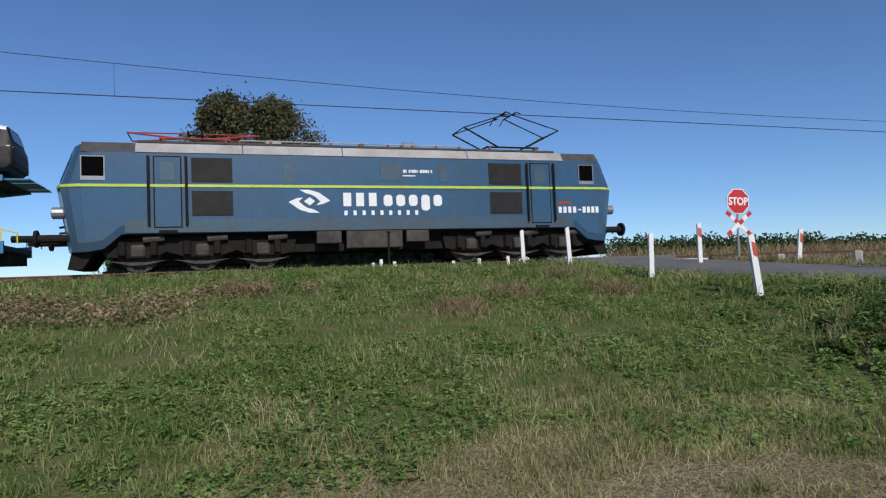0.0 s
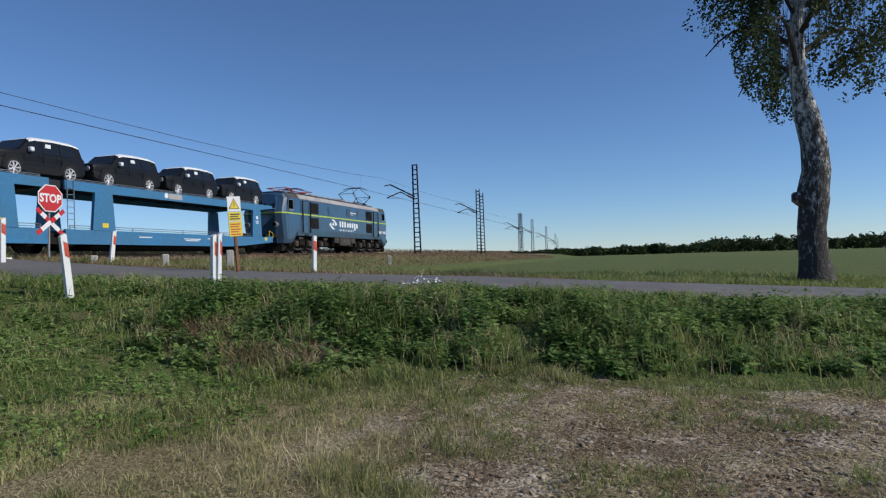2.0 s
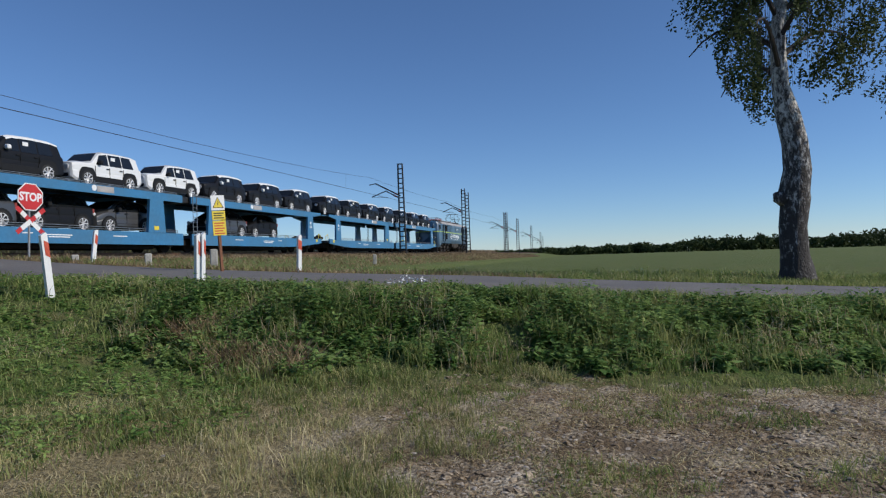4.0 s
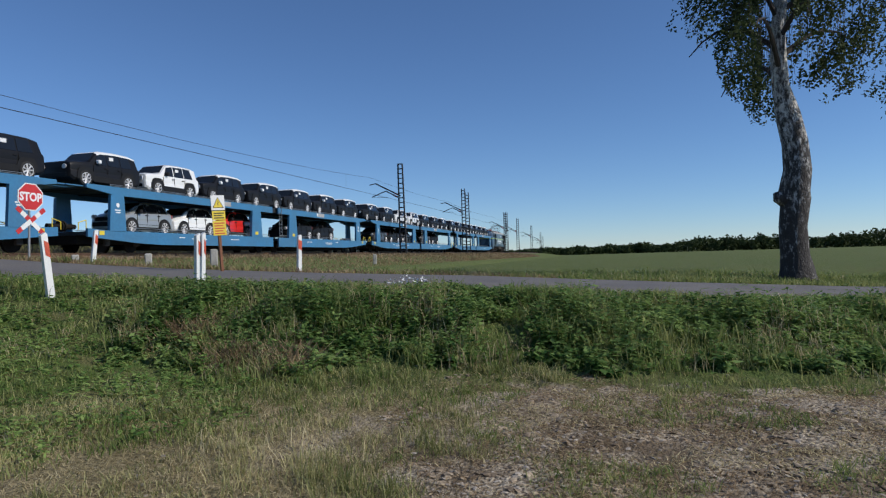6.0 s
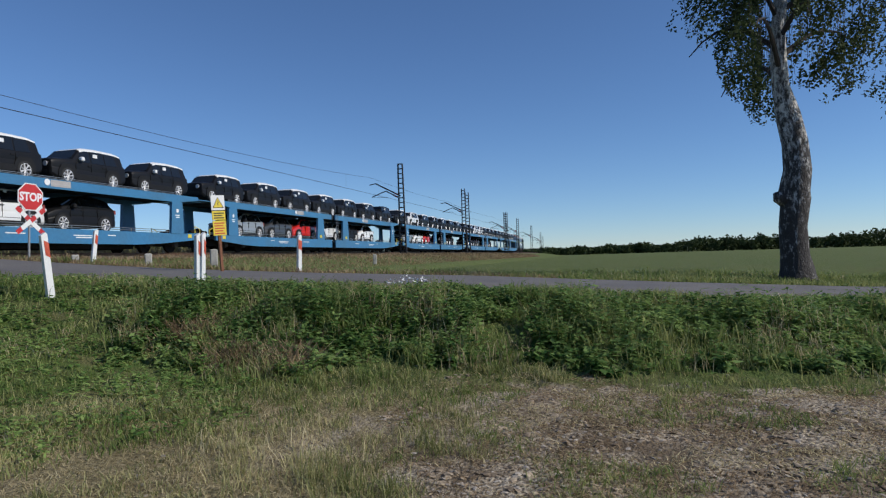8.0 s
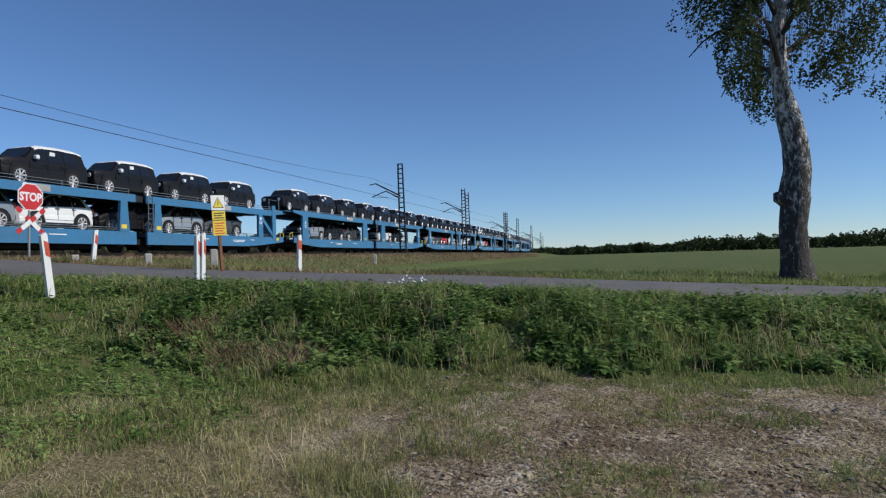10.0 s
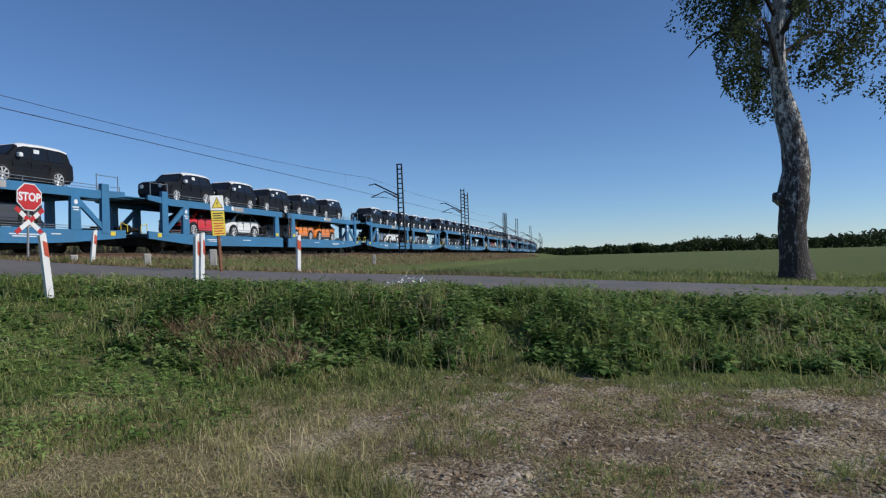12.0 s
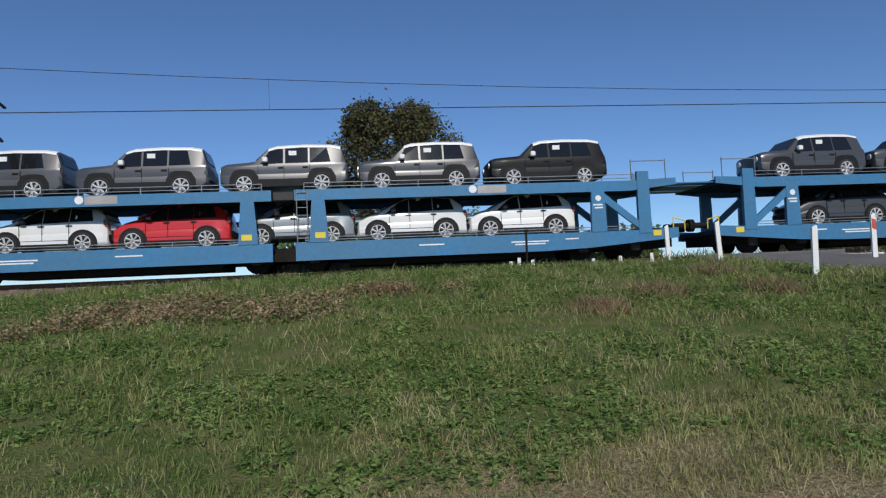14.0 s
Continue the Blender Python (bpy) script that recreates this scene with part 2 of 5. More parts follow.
def ground_material():
    """Grass, worn verge, the bare lot and the farm field, told apart by place."""
    m = bpy.data.materials.new("ground_grass_and_dirt")
    m.use_nodes = True
    n, l = m.node_tree.nodes, m.node_tree.links
    p = n["Principled BSDF"]
    p.inputs["Roughness"].default_value = 0.95
    p.inputs["Specular IOR Level"].default_value = 0.15
    geo, sep = n.new("ShaderNodeNewGeometry"), n.new("ShaderNodeSeparateXYZ")
    l.new(geo.outputs["Position"], sep.inputs[0])

    def noise_tex(scale, detail=5):
        q = n.new("ShaderNodeTexNoise")
        q.inputs["Scale"].default_value, q.inputs["Detail"].default_value = scale, detail
        l.new(geo.outputs["Position"], q.inputs["Vector"])
        return q.outputs["Fac"]

    def math_node(op, a, b):
        q = n.new("ShaderNodeMath")
        q.operation = op
        for i, v in enumerate((a, b)):
            if isinstance(v, float):
                q.inputs[i].default_value = v
            else:
                l.new(v, q.inputs[i])
        return q.outputs[0]

    def ramp(v, lo, hi):
        q = n.new("ShaderNodeMapRange")
        q.interpolation_type = "SMOOTHSTEP"
        q.inputs["From Min"].default_value, q.inputs["From Max"].default_value = lo, hi
        l.new(v, q.inputs["Value"])
        return q.outputs[0]

    def mixed(f, a, b):
        q = n.new("ShaderNodeMix")
        q.data_type = "RGBA"
        l.new(f, q.inputs["Factor"])
        for s, v in (("A", a), ("B", b)):
            if isinstance(v, tuple):
                q.inputs[s].default_value = (*v, 1)
            else:
                l.new(v, q.inputs[s])
        return q.outputs["Result"]

    small, broad, tiny = noise_tex(2.2), noise_tex(0.35), noise_tex(26, 6)
    grass = mixed(ramp(small, 0.35, 0.65), (0.08, 0.12, 0.03), (0.14, 0.14, 0.055))
    dry = mixed(ramp(tiny, 0.35, 0.65), (0.16, 0.13, 0.065), (0.32, 0.265, 0.15))
    dirt = mixed(ramp(tiny, 0.3, 0.7), (0.11, 0.082, 0.055), (0.56, 0.48, 0.36))
    dirt = mixed(ramp(small, 0.42, 0.62), dirt, (0.15, 0.112, 0.072))
    # straw-coloured lawn round the lot, then the bare lot itself with ragged edges
    reach = n.new("ShaderNodeVectorMath")
    reach.operation = "LENGTH"
    flat = n.new("ShaderNodeCombineXYZ")
    l.new(sep.outputs["X"], flat.inputs[0]), l.new(sep.outputs["Y"], flat.inputs[1])
    l.new(flat.outputs[0], reach.inputs[0])
    wob = math_node("MULTIPLY", math_node("SUBTRACT", small, 0.5), 3.2)
    skew = math_node("SUBTRACT", reach.outputs["Value"], math_node("MULTIPLY", math_node("MINIMUM", sep.outputs["X"], 6.0), 0.42))
    col = mixed(ramp(math_node("ADD", skew, wob), 5.9, 4.3), grass, dry)
    lot = math_node("MULTIPLY", ramp(math_node("ADD", sep.outputs["Y"], wob), 1.8, 1.1), ramp(math_node("ADD", sep.outputs["X"], wob), 8.1, 7.5))
    bare = math_node("MULTIPLY", ramp(math_node("ADD", skew, wob), 4.2, 3.4), ramp(broad, 0.45, 0.6))
    col = mixed(math_node("MAXIMUM", lot, bare), col, dirt)
    field = mixed(ramp(broad, 0.3, 0.7), (0.10, 0.14, 0.04), (0.125, 0.15, 0.05))
    field = mixed(ramp(small, 0.4, 0.8), field, (0.14, 0.145, 0.065))
    col = mixed(ramp(sep.outputs["X"], 22.0, 27.0), col, field)
    l.new(col, p.inputs["Base Color"])
    b = n.new("ShaderNodeBump")
    b.inputs["Strength"].default_value, b.inputs["Distance"].default_value = 0.9, 0.06
    l.new(math_node("ADD", tiny, small), b.inputs["Height"])
    l.new(b.outputs[0], p.inputs["Normal"])
    return m


ground = tagged(new("ground", raw("ground", gv, gf, ground_material())), "uneven grassy ground with a bare gravelly lot and fields", "ground", kind="structure")
ground.data.polygons.foreach_set("use_smooth", [True] * len(ground.data.polygons))

# road, one worn asphalt strip with a slightly ragged edge
rv, rf = [], []
rys = list(np.arange(-38, 60, 0.5))
for y in rys:
    c, z = interp(ROAD_X, y), interp(ROAD_Z, y)
    for k in range(9):
        u = -1 + k / 4
        edge = 0.12 * noise.noise((y * 0.8, u * 3, 1)) if k in (0, 8) else 0
        rv.append((c + u * ROAD_W + edge, y, z + 0.03 * (1 - u * u) - (0.16 if k in (0, 8) else 0)))
for j in range(len(rys) - 1):
    for k in range(8):
        rf.append((j * 9 + k, j * 9 + k + 1, (j + 1) * 9 + k + 1, (j + 1) * 9 + k))
road = tagged(new("road", raw("road", rv, rf, M_ASPHALT)), "narrow worn grey asphalt road over the level crossing", "road", kind="structure")
bm = B()
box(bm, 12.6, 15.6, 18.35, 18.6, -0.26, -0.205)
stop_line = part("stop_line", bm, M_WHITE, None, "")
tagged(stop_line, "white painted stop line on the asphalt", "road marking", kind="structure")

# track: ballast bed, sleepers, two rails, following the slight curve
TX = [-160, -100, -60, -40] + list(range(-30, 20, 10)) + list(range(20, 401, 20)) + [600, 900]


def along(name, section, material, label, category):
    rings = []
    for x in TX:
        y, a = track_y(x), radians(track_turn(x))
        rings.append([(x - v * math.sin(a), y + v * math.cos(a), w) for v, w in section])
    ob = new(name, finish(name, loft(B(), rings), material))
    return tagged(ob, label, category, kind="structure")


along("track_bed", [(-2.6, -0.5), (-1.75, -0.2), (1.75, -0.2), (2.6, -0.5)], M_BALLAST, "brown-grey stone ballast bed under the track", "track bed")
for k, v in enumerate((-0.7525, 0.7525)):
    along("rail", [(v - 0.07, -0.17), (v - 0.07, -0.15), (v - 0.012, -0.12), (v - 0.012, -0.045), (v - 0.036, -0.035), (v - 0.034, 0.0),
                   (v + 0.034, 0.0), (v + 0.036, -0.035), (v + 0.012, -0.045), (v + 0.012, -0.12), (v + 0.07, -0.15), (v + 0.07, -0.17)], M_RAIL, "rusty brown steel rail with a worn head", "rail")
sleeper_mesh = finish("sleeper", box(B(), -0.13, 0.13, -1.3, 1.3, -0.36, -0.165, 0.02), M_SLEEPER)
sleepers = tagged(new("sleepers"), "weathered concrete sleepers half sunk in ballast", "sleepers", kind="structure")
for i in range(150):
    x = -28 + 0.65 * i
    share("sleeper", sleeper_mesh, sleepers, pose(x, track_y(x), 0, rz=track_turn(x)))
bm = B()
for v0, v1 in ((-2.4, -0.86), (-0.64, 0.64), (0.86, 2.4)):
    box(bm, 10.4, 15.6, TRACK_Y + v0, TRACK_Y + v1, -0.2, -0.015, 0.01)
crossing = tagged(part("crossing_deck", bm, M_ASPHALT), "grey crossing panels between the rails", "level crossing", kind="structure")
# ---- train ----
SPEED, TRAIN_X = 20.24, 4.70  # metres a second; the locomotive's middle at the start
TRAIN, WHEELSETS = [], []
FACE = Matrix.Rotation(radians(90), 4, "X")  # lettering stood upright, facing the camera's side


def on_side(x, z, y=-1.507):
    return Matrix.Translation((x, y, z)) @ FACE


def loco():
    t = thing("locomotive", "dark blue electric locomotive with a lime stripe and white emblem", "locomotive")
    W = 1.5

    def ring(x, w, zb, zg, zr, zt, x_low, x_top):
        """One cross-section; the ends lean, so each height has its own x."""
        prof = [(-w * 0.97, zb, x_low), (-w, zb + 0.25, x_low), (-w, 2.45, x), (-w * 0.985, zg, x_top), (-w * 0.86, zr, x_top), (-w * 0.45, zt, x_top),
                (w * 0.45, zt, x_top), (w * 0.86, zr, x_top), (w * 0.985, zg, x_top), (w, 2.45, x), (w, zb + 0.25, x_low), (w * 0.97, zb, x_low)]
        return [(px, py, pz) for py, pz, px in prof]

    secs = []
    for s in (-1,):
        secs += [ring(-9.0, 0.95, 0.62, 3.40, 3.62, 3.70, -8.72, -8.62), ring(-8.85, 1.32, 0.62, 3.44, 3.68, 3.76, -8.6, -8.5), ring(-8.62, 1.46, 0.62, 3.47, 3.75, 3.84, -8.4, -8.32), ring(-8.3, W, 0.62, 3.48, 3.78, 3.88, -8.2, -8.0)]
    secs += [ring(-7.75, W, 0.70, 3.48, 3.79, 3.9, -7.75, -7.75), ring(-7.3, W, 1.10, 3.48, 3.79, 3.9, -7.3, -7.3), ring(0, W, 1.12, 3.48, 3.79, 3.9, 0, 0), ring(7.3, W, 1.10, 3.48, 3.79, 3.9, 7.3, 7.3), ring(7.75, W, 0.70, 3.48, 3.79, 3.9, 7.75, 7.75)]
    secs += [[(-p[0], p[1], p[2]) for p in r] for r in secs[3::-1]]
    part("body", loft(B(), secs), M_BLUE, t)
    bm = B()  # dusty lower panels along the body, a few mm proud
    for s in (-1, 1):
        box(bm, -7.2, 7.2, s * 1.504 - 0.003, s * 1.504 + 0.003, 1.13, 1.52)
    part("lower_panel", bm, M_BLUE_LOW, t, "dusty grey-blue lower panel")
    bm = B()
    for s in (-1, 1):
        prism(bm, [(-8.42, 2.475), (8.42, 2.475), (8.42, 2.555), (-8.42, 2.555)], s * 1.512 - 0.012, s * 1.512 + 0.012)
        for e in (-1, 1):
            loft(bm, [[(e * (x + 0.01), s * (w + 0.012), 2.475), (e * (x + 0.01), s * (w + 0.012), 2.555), (e * x, s * (w - 0.02), 2.555), (e * x, s * (w - 0.02), 2.475)] for x, w in ((8.42, 1.495), (8.62, 1.46), (8.85, 1.32), (9.0, 0.95))])
    for e in (-1, 1):
        prism(bm, [(e * 9.012, 2.475), (e * 8.95, 2.475), (e * 8.95, 2.555), (e * 9.012, 2.555)], -0.95, 0.95)
    part("stripe", bm, M_STRIPE, t, "lime yellow stripe")
    for k, (a, b) in enumerate(((-6.9, -3.95), (-3.92, -0.92), (-0.89, 3.3), (3.33, 6.9))):
        for s in (-1, 1):
            bm = B()
            prism_pts = [(a, 3.5), (b, 3.5), (b, 3.8), (a, 3.8)]
            q = [bm.verts.new((x, s * (1.50 if z < 3.6 else 1.31), z)) for x, z in prism_pts]
            q2 = [bm.verts.new((x, s * (1.44 if z < 3.6 else 1.25), z - 0.02)) for x, z in prism_pts]
            bm.faces.new(q), bm.faces.new(q2[::-1])
            for i in range(4):
                bm.faces.new((q[i], q2[i], q2[(i + 1) % 4], q[(i + 1) % 4]))
            part("roof_edge_panel", bm, M_ROOFSIDE, t, "pale grey roof edge panel")
    part("roof_walk", box(B(), -6.9, 6.9, -0.9, 0.9, 3.88, 3.98, 0.03), M_ROOF, t, "sooty roof deck")
    for x0, x1 in ((-8.3, -6.92), (6.92, 8.3)):
        bm = loft(B(), [[(x, -1.47, 3.49), (x, -1.3, 3.80), (x, -0.66, 3.92), (x, 0.66, 3.92), (x, 1.3, 3.80), (x, 1.47, 3.49)] for x in (x0, x1)])
        part("cab_roof", bm, M_ROOF, t, "sooty brown cab roof")
    for s in (-1, 1):  # grilles with slats
        for x0, x1 in ((-5.40, -4.25), (4.05, 5.25)):
            for z0, z1 in ((2.63, 3.36), (1.62, 2.36)):
                bm = box(B(), x0, x1, s * 1.512 - 0.008, s * 1.512 + 0.008, z0, z1)
                g = part("grille", bm, M_GRILLE, t, "dark ventilation grille")
                bm = B()
                for i in range(18):
                    x = x0 + 0.04 + (x1 - x0 - 0.08) * (i + 0.5) / 18
                    box(bm, x - 0.012, x + 0.012, s * 1.527 - 0.008, s * 1.527 + 0.008, z0 + 0.03, z1 - 0.03)
                part("slats", bm, M_GRILLE, g)
        for x0 in (-6.40, 5.62):  # doors
            bm = box(B(), x0, x0 + 0.70, s * 1.508 - 0.01, s * 1.508 + 0.01, 1.30, 3.36, 0.006)
            d = part("door", bm, M_BLUE, t, "blue side door")
            part("door_seal", box(B(), x0 - 0.035, x0 + 0.735, s * 1.503 - 0.006, s * 1.503 + 0.006, 1.265, 3.395), M_DARK, d, "dark rubber door seal")
            part("window", box(B(), x0 + 0.14, x0 + 0.54, s * 1.52 - 0.006, s * 1.52 + 0.006, 2.66, 3.22, 0.004), M_BLUE_LOW, d)
            part("step", box(B(), x0 + 0.1, x0 + 0.6, s * 1.54 - 0.05, s * 1.54 + 0.05, 1.14, 1.2), M_DARK, d)
            for xr in (x0 - 0.16, x0 + 0.86):
                bm = B()
                rod(bm, (xr, s * 1.57, 1.35), (xr, s * 1.57, 3.38), 0.04)
                rod(bm, (xr, s * 1.5, 1.36), (xr, s * 1.57, 1.36), 0.018), rod(bm, (xr, s * 1.5, 3.36), (xr, s * 1.57, 3.36), 0.018)
                part("handrail", bm, M_DARK, d)
        for x0, x1 in ((-8.28, -7.72), (7.52, 8.06)):
            w = part("cab_window", box(B(), x0, x1, s * 1.49 - 0.02, s * 1.49 + 0.02, 2.78, 3.34), M_HOLE, t, "dark open cab window")
            bm = B()
            for a, b, c, e in ((x0 - 0.03, x1 + 0.03, 2.66, 2.78), (x0 - 0.03, x1 + 0.03, 3.34, 3.365), (x0 - 0.03, x0, 2.78, 3.34), (x1, x1 + 0.03, 2.78, 3.34)):
                box(bm, a, b, s * 1.505 - 0.012, s * 1.505 + 0.012, c, e)
            part("window_frame", bm, M_GALV, w)
        for x0, z0 in ((0.30, 2.72), (-2.75, 2.62), (2.25, 2.7)):
            part("side_panel", box(B(), x0, x0 + (0.72 if x0 == 0.30 else 0.3), s * 1.505 - 0.005, s * 1.505 + 0.005, z0, z0 + 0.6), M_BLUE_LOW, t)
        for x0, x1, z0 in ((-1.8, -1.03, 0.72), (-0.87, 0.95, 0.55), (1.08, 1.85, 0.72)):
            part("battery_box", box(B(), x0, x1, s * 1.38 - 0.12, s * 1.38 + 0.12, z0, 1.1, 0.02), M_BOGIE, t, "dusty underfloor equipment box")
    # writing of the side as plain bars; the emblem as a plain shape
    for k, wd in enumerate((0.11, 0.08, 0.03, 0.11, 0.08, 0.03, 0.11, 0.03, 0.08, 0.11, 0.1, 0.03, 0.11, 0.1, 0.1, 0.05, 0.06)):
        x = 0.48 + k * 0.094
        part("serial_bar", box(B(), x, x + wd * 0.75, -1.508, -1.502, 2.99, 3.09), M_LETTER, t)
    part("serial_bar", box(B(), 1.0, 1.45, -1.508, -1.502, 2.87, 2.91), M_LETTER, t)
    for k in range(3):  # the mark beside the emblem, as plain bars: tall, round-cornered, then a thin row
        part("mark_bar", box(B(), -0.94 + k * 0.41, -0.94 + k * 0.41 + 0.25, -1.508, -1.502, 1.89, 2.32), M_LETTER, t)
    for k in range(5):
        x, z0 = 0.36 + k * 0.42, 1.74 if k == 3 else 1.89
        outline = [(x, z0 + 0.07), (x + 0.07, z0), (x + 0.22, z0), (x + 0.29, z0 + 0.07), (x + 0.29, 2.19), (x + 0.22, 2.26), (x + 0.07, 2.26), (x, 2.19)]
        part("mark_bar", prism(B(), outline, -1.508, -1.502), M_LETTER, t)
    for k in range(9):
        part("mark_bar", box(B(), -0.92 + k * 0.29, -0.92 + k * 0.29 + 0.1, -1.508, -1.502, 1.60, 1.75), M_LETTER, t)
    for k in range(4):
        part("number_bar", box(B(), 6.64 + k * 0.19, 6.64 + k * 0.19 + 0.12, -1.508, -1.502, 1.63, 1.85), M_LETTER, t)
    for k in range(5):
        part("number_bar", box(B(), 7.42 + k * 0.175, 7.42 + k * 0.175 + 0.12, -1.508, -1.502, 1.63 if k else 1.72, 1.85 if k else 1.76), M_LETTER, t)
    part("red_mark", box(B(), 6.62, 7.15, -1.508, -1.502, 1.95, 2.05), M_RED, t)
    for flip in (1, -1):  # emblem: two curved wings round a lozenge
        top = [(-0.30, 0.36), (0.0, 0.36), (0.30, 0.27), (0.64, 0.02), (0.40, -0.09), (0.20, -0.12), (0.33, 0.0), (0.18, 0.14), (0.06, 0.21), (-0.10, 0.25)]
        bm = prism(B(), [(flip * a - 1.99, flip * b + 2.05) for a, b in top], -1.508, -1.502)
        part("emblem", bm, M_LETTER, t)
    part("emblem_core", prism(B(), [(-2.16, 2.05), (-1.99, 2.18), (-1.82, 2.05), (-1.99, 1.92)], -1.508, -1.502), M_LETTER, t)
    # ends: lamps, buffers, hoses, windscreen
    for e in (-1, 1):
        for s in (-1, 1):
            b = part("buffer", rod(B(), (e * 8.7, s * 0.875, 1.05), (e * 9.5, s * 0.875, 1.05), 0.12, 10), M_DARK, t)
            part("buffer_plate", rod(B(), (e * 9.5, s * 0.875, 1.05), (e * 9.58, s * 0.875, 1.05), 0.25, 12), M_DARK, b)
            l = part("headlight", rod(B(), (e * 8.8, s * 0.95, 1.78), (e * 9.12, s * 0.95, 1.78), 0.17, 12), M_GALV, t)
            part("lens", rod(B(), (e * 9.12, s * 0.95, 1.78), (e * 9.135, s * 0.95, 1.78), 0.14, 12), M_CARGLASS, l)
            bm = B()
            prism(bm, [(e * 8.72, 2.76), (e * 8.93, 2.70), (e * 8.93, 2.74), (e * 8.70, 3.34), (e * 8.62, 3.34)], s * 0.08, s * 0.9)
            part("windscreen", bm, M_CARGLASS, t)
            bm = B()
            for z in (1.25, 1.42):
                rod(bm, (e * 8.75, s * 0.62, z), (e * 9.02, s * 0.62, z - 0.03), 0.035)
            part("air_hose", bm, M_DARK, t)
        part("coupling_hook", box(B(), e * 9.1 - 0.35, e * 9.1 + 0.35, -0.09, 0.09, 0.94, 1.12, 0.03), M_DARK, t)
        part("snow_plough", prism(B(), [(e * 8.0, 0.66), (e * 8.6, 0.66), (e * 8.72, 0.14), (e * 8.35, 0.14)], -1.2, 1.2), M_DARK, t)
    # bogies
    for cx in (-5.15, 5.15):
        bm = B()
        for s in (-1, 1):
            prism(bm, [(cx - 2.75, 0.92), (cx - 2.4, 1.0), (cx + 2.4, 1.0), (cx + 2.75, 0.92), (cx + 2.65, 0.5), (cx + 2.2, 0.42), (cx + 1.3, 0.42), (cx + 1.0, 0.6), (cx + 0.45, 0.42), (cx - 0.45, 0.42), (cx - 1.0, 0.6), (cx - 1.3, 0.42), (cx - 2.2, 0.42), (cx - 2.65, 0.5)], s * 1.12 - 0.06, s * 1.12 + 0.06)
        bg = part("bogie", bm, M_DARK, t, "three-axle bogie, frame darkened for shade, dusty brown fittings")
        for s in (-1, 1):
            for k in (-1, 0, 1):
                ax = cx + k * 1.75
                part("axle_box", box(B(), ax - 0.19, ax + 0.19, s * 1.22 - 0.1, s * 1.22 + 0.1, 0.42, 0.8, 0.05), M_BOGIE, bg)
                for q in (-0.42, 0.42):
                    part("spring", rod(B(), (ax + q, s * 1.24, 0.5), (ax + q, s * 1.24, 0.9), 0.11, 8), M_DARK, bg)
                bm = prism(B(), [(ax - 0.78, 0.34), (ax - 0.2, 0.2), (ax + 0.2, 0.2), (ax + 0.78, 0.34), (ax + 0.2, 0.29), (ax - 0.2, 0.29)], s * 1.3 - 0.05, s * 1.3 + 0.05)
                part("leaf_spring", bm, M_BOGIE, bg)
                rodm = rod(B(), (ax + 0.15, s * 1.28, 0.94), (ax + 0.72, s * 1.28, 0.99), 0.1, 8)
                part("brake_cylinder", rodm, M_BOGIE, bg)
        for k in (-1, 0, 1):
            bm = B()
            for s in (-0.75, 0.75):
                rod(bm, (0, s - 0.07, 0), (0, s + 0.07, 0), 0.60, 20)
                rod(bm, (0, s - 0.09, 0), (0, s + 0.09, 0), 0.18, 10)
                for q in range(6):
                    a = q * math.pi / 3
                    rod(bm, (0.15 * math.cos(a), s - 0.08 * (1 if s > 0 else -1) * -1, 0.15 * math.sin(a)), (0.52 * math.cos(a), s + 0.08 * (1 if s > 0 else -1), 0.52 * math.sin(a)), 0.04, 4)
            rod(bm, (0, -0.75, 0), (0, 0.75, 0), 0.09, 8)
            w = part("wheelset", bm, M_BOGIE, t)
            WHEELSETS.append((w, 1.012 * (cx + k * 1.75), 0.60))
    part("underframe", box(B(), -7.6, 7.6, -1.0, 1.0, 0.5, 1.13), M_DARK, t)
    # Dark blocks added behind the bogies, standing in for the shade between their parts.
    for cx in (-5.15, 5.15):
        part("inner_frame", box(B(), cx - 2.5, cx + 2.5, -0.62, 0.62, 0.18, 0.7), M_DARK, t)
    # roof gear: two pantographs, the leading one up; insulators and bus bars
    def pantograph(cx, up):
        bm = B()
        for s in (-1, 1):
            rod(bm, (cx - 1.0, s * 0.6, 4.12), (cx + 1.0, s * 0.6, 4.12), 0.035)
        for x in (-1.0, 1.0):
            rod(bm, (cx + x, -0.6, 4.12), (cx + x, 0.6, 4.12), 0.035)
        pg = part("pantograph", bm, M_DARK if up else M_RED, t, "raised double-arm pantograph" if up else "folded red pantograph")
        for x in (-0.9, 0.9):
            for s in (-0.6, 0.6):
                part("insulator", rod(B(), (cx + x, s, 3.95), (cx + x, s, 4.12), 0.06, 8), M_RED, pg)
        zk, xk = (4.80, 1.85) if up else (4.26, 1.9)
        zt = 5.40 if up else 4.33
        paint_arm = M_DARK if up else M_RED

        def bar(name, a, b, r):
            part(name, rod(B(), a, b, r), paint_arm, pg)
        for s in (-1, 1):
            for e in (-1, 1):
                bar("lower_arm", (cx + e * 0.55, s * 0.55, 4.14), (cx + e * xk, s * 0.62, zk), 0.03)
                bar("upper_arm", (cx + e * xk, s * 0.62, zk), (cx + e * 0.12, s * 0.35, zt), 0.022)
            bar("stay", (cx + 0.55, s * 0.55, 4.14), (cx + xk, -s * 0.6, zk), 0.014)
        for e in (-1, 1):
            bar("knee_bar", (cx + e * xk, -0.62, zk), (cx + e * xk, 0.62, zk), 0.02)
        bm = B()
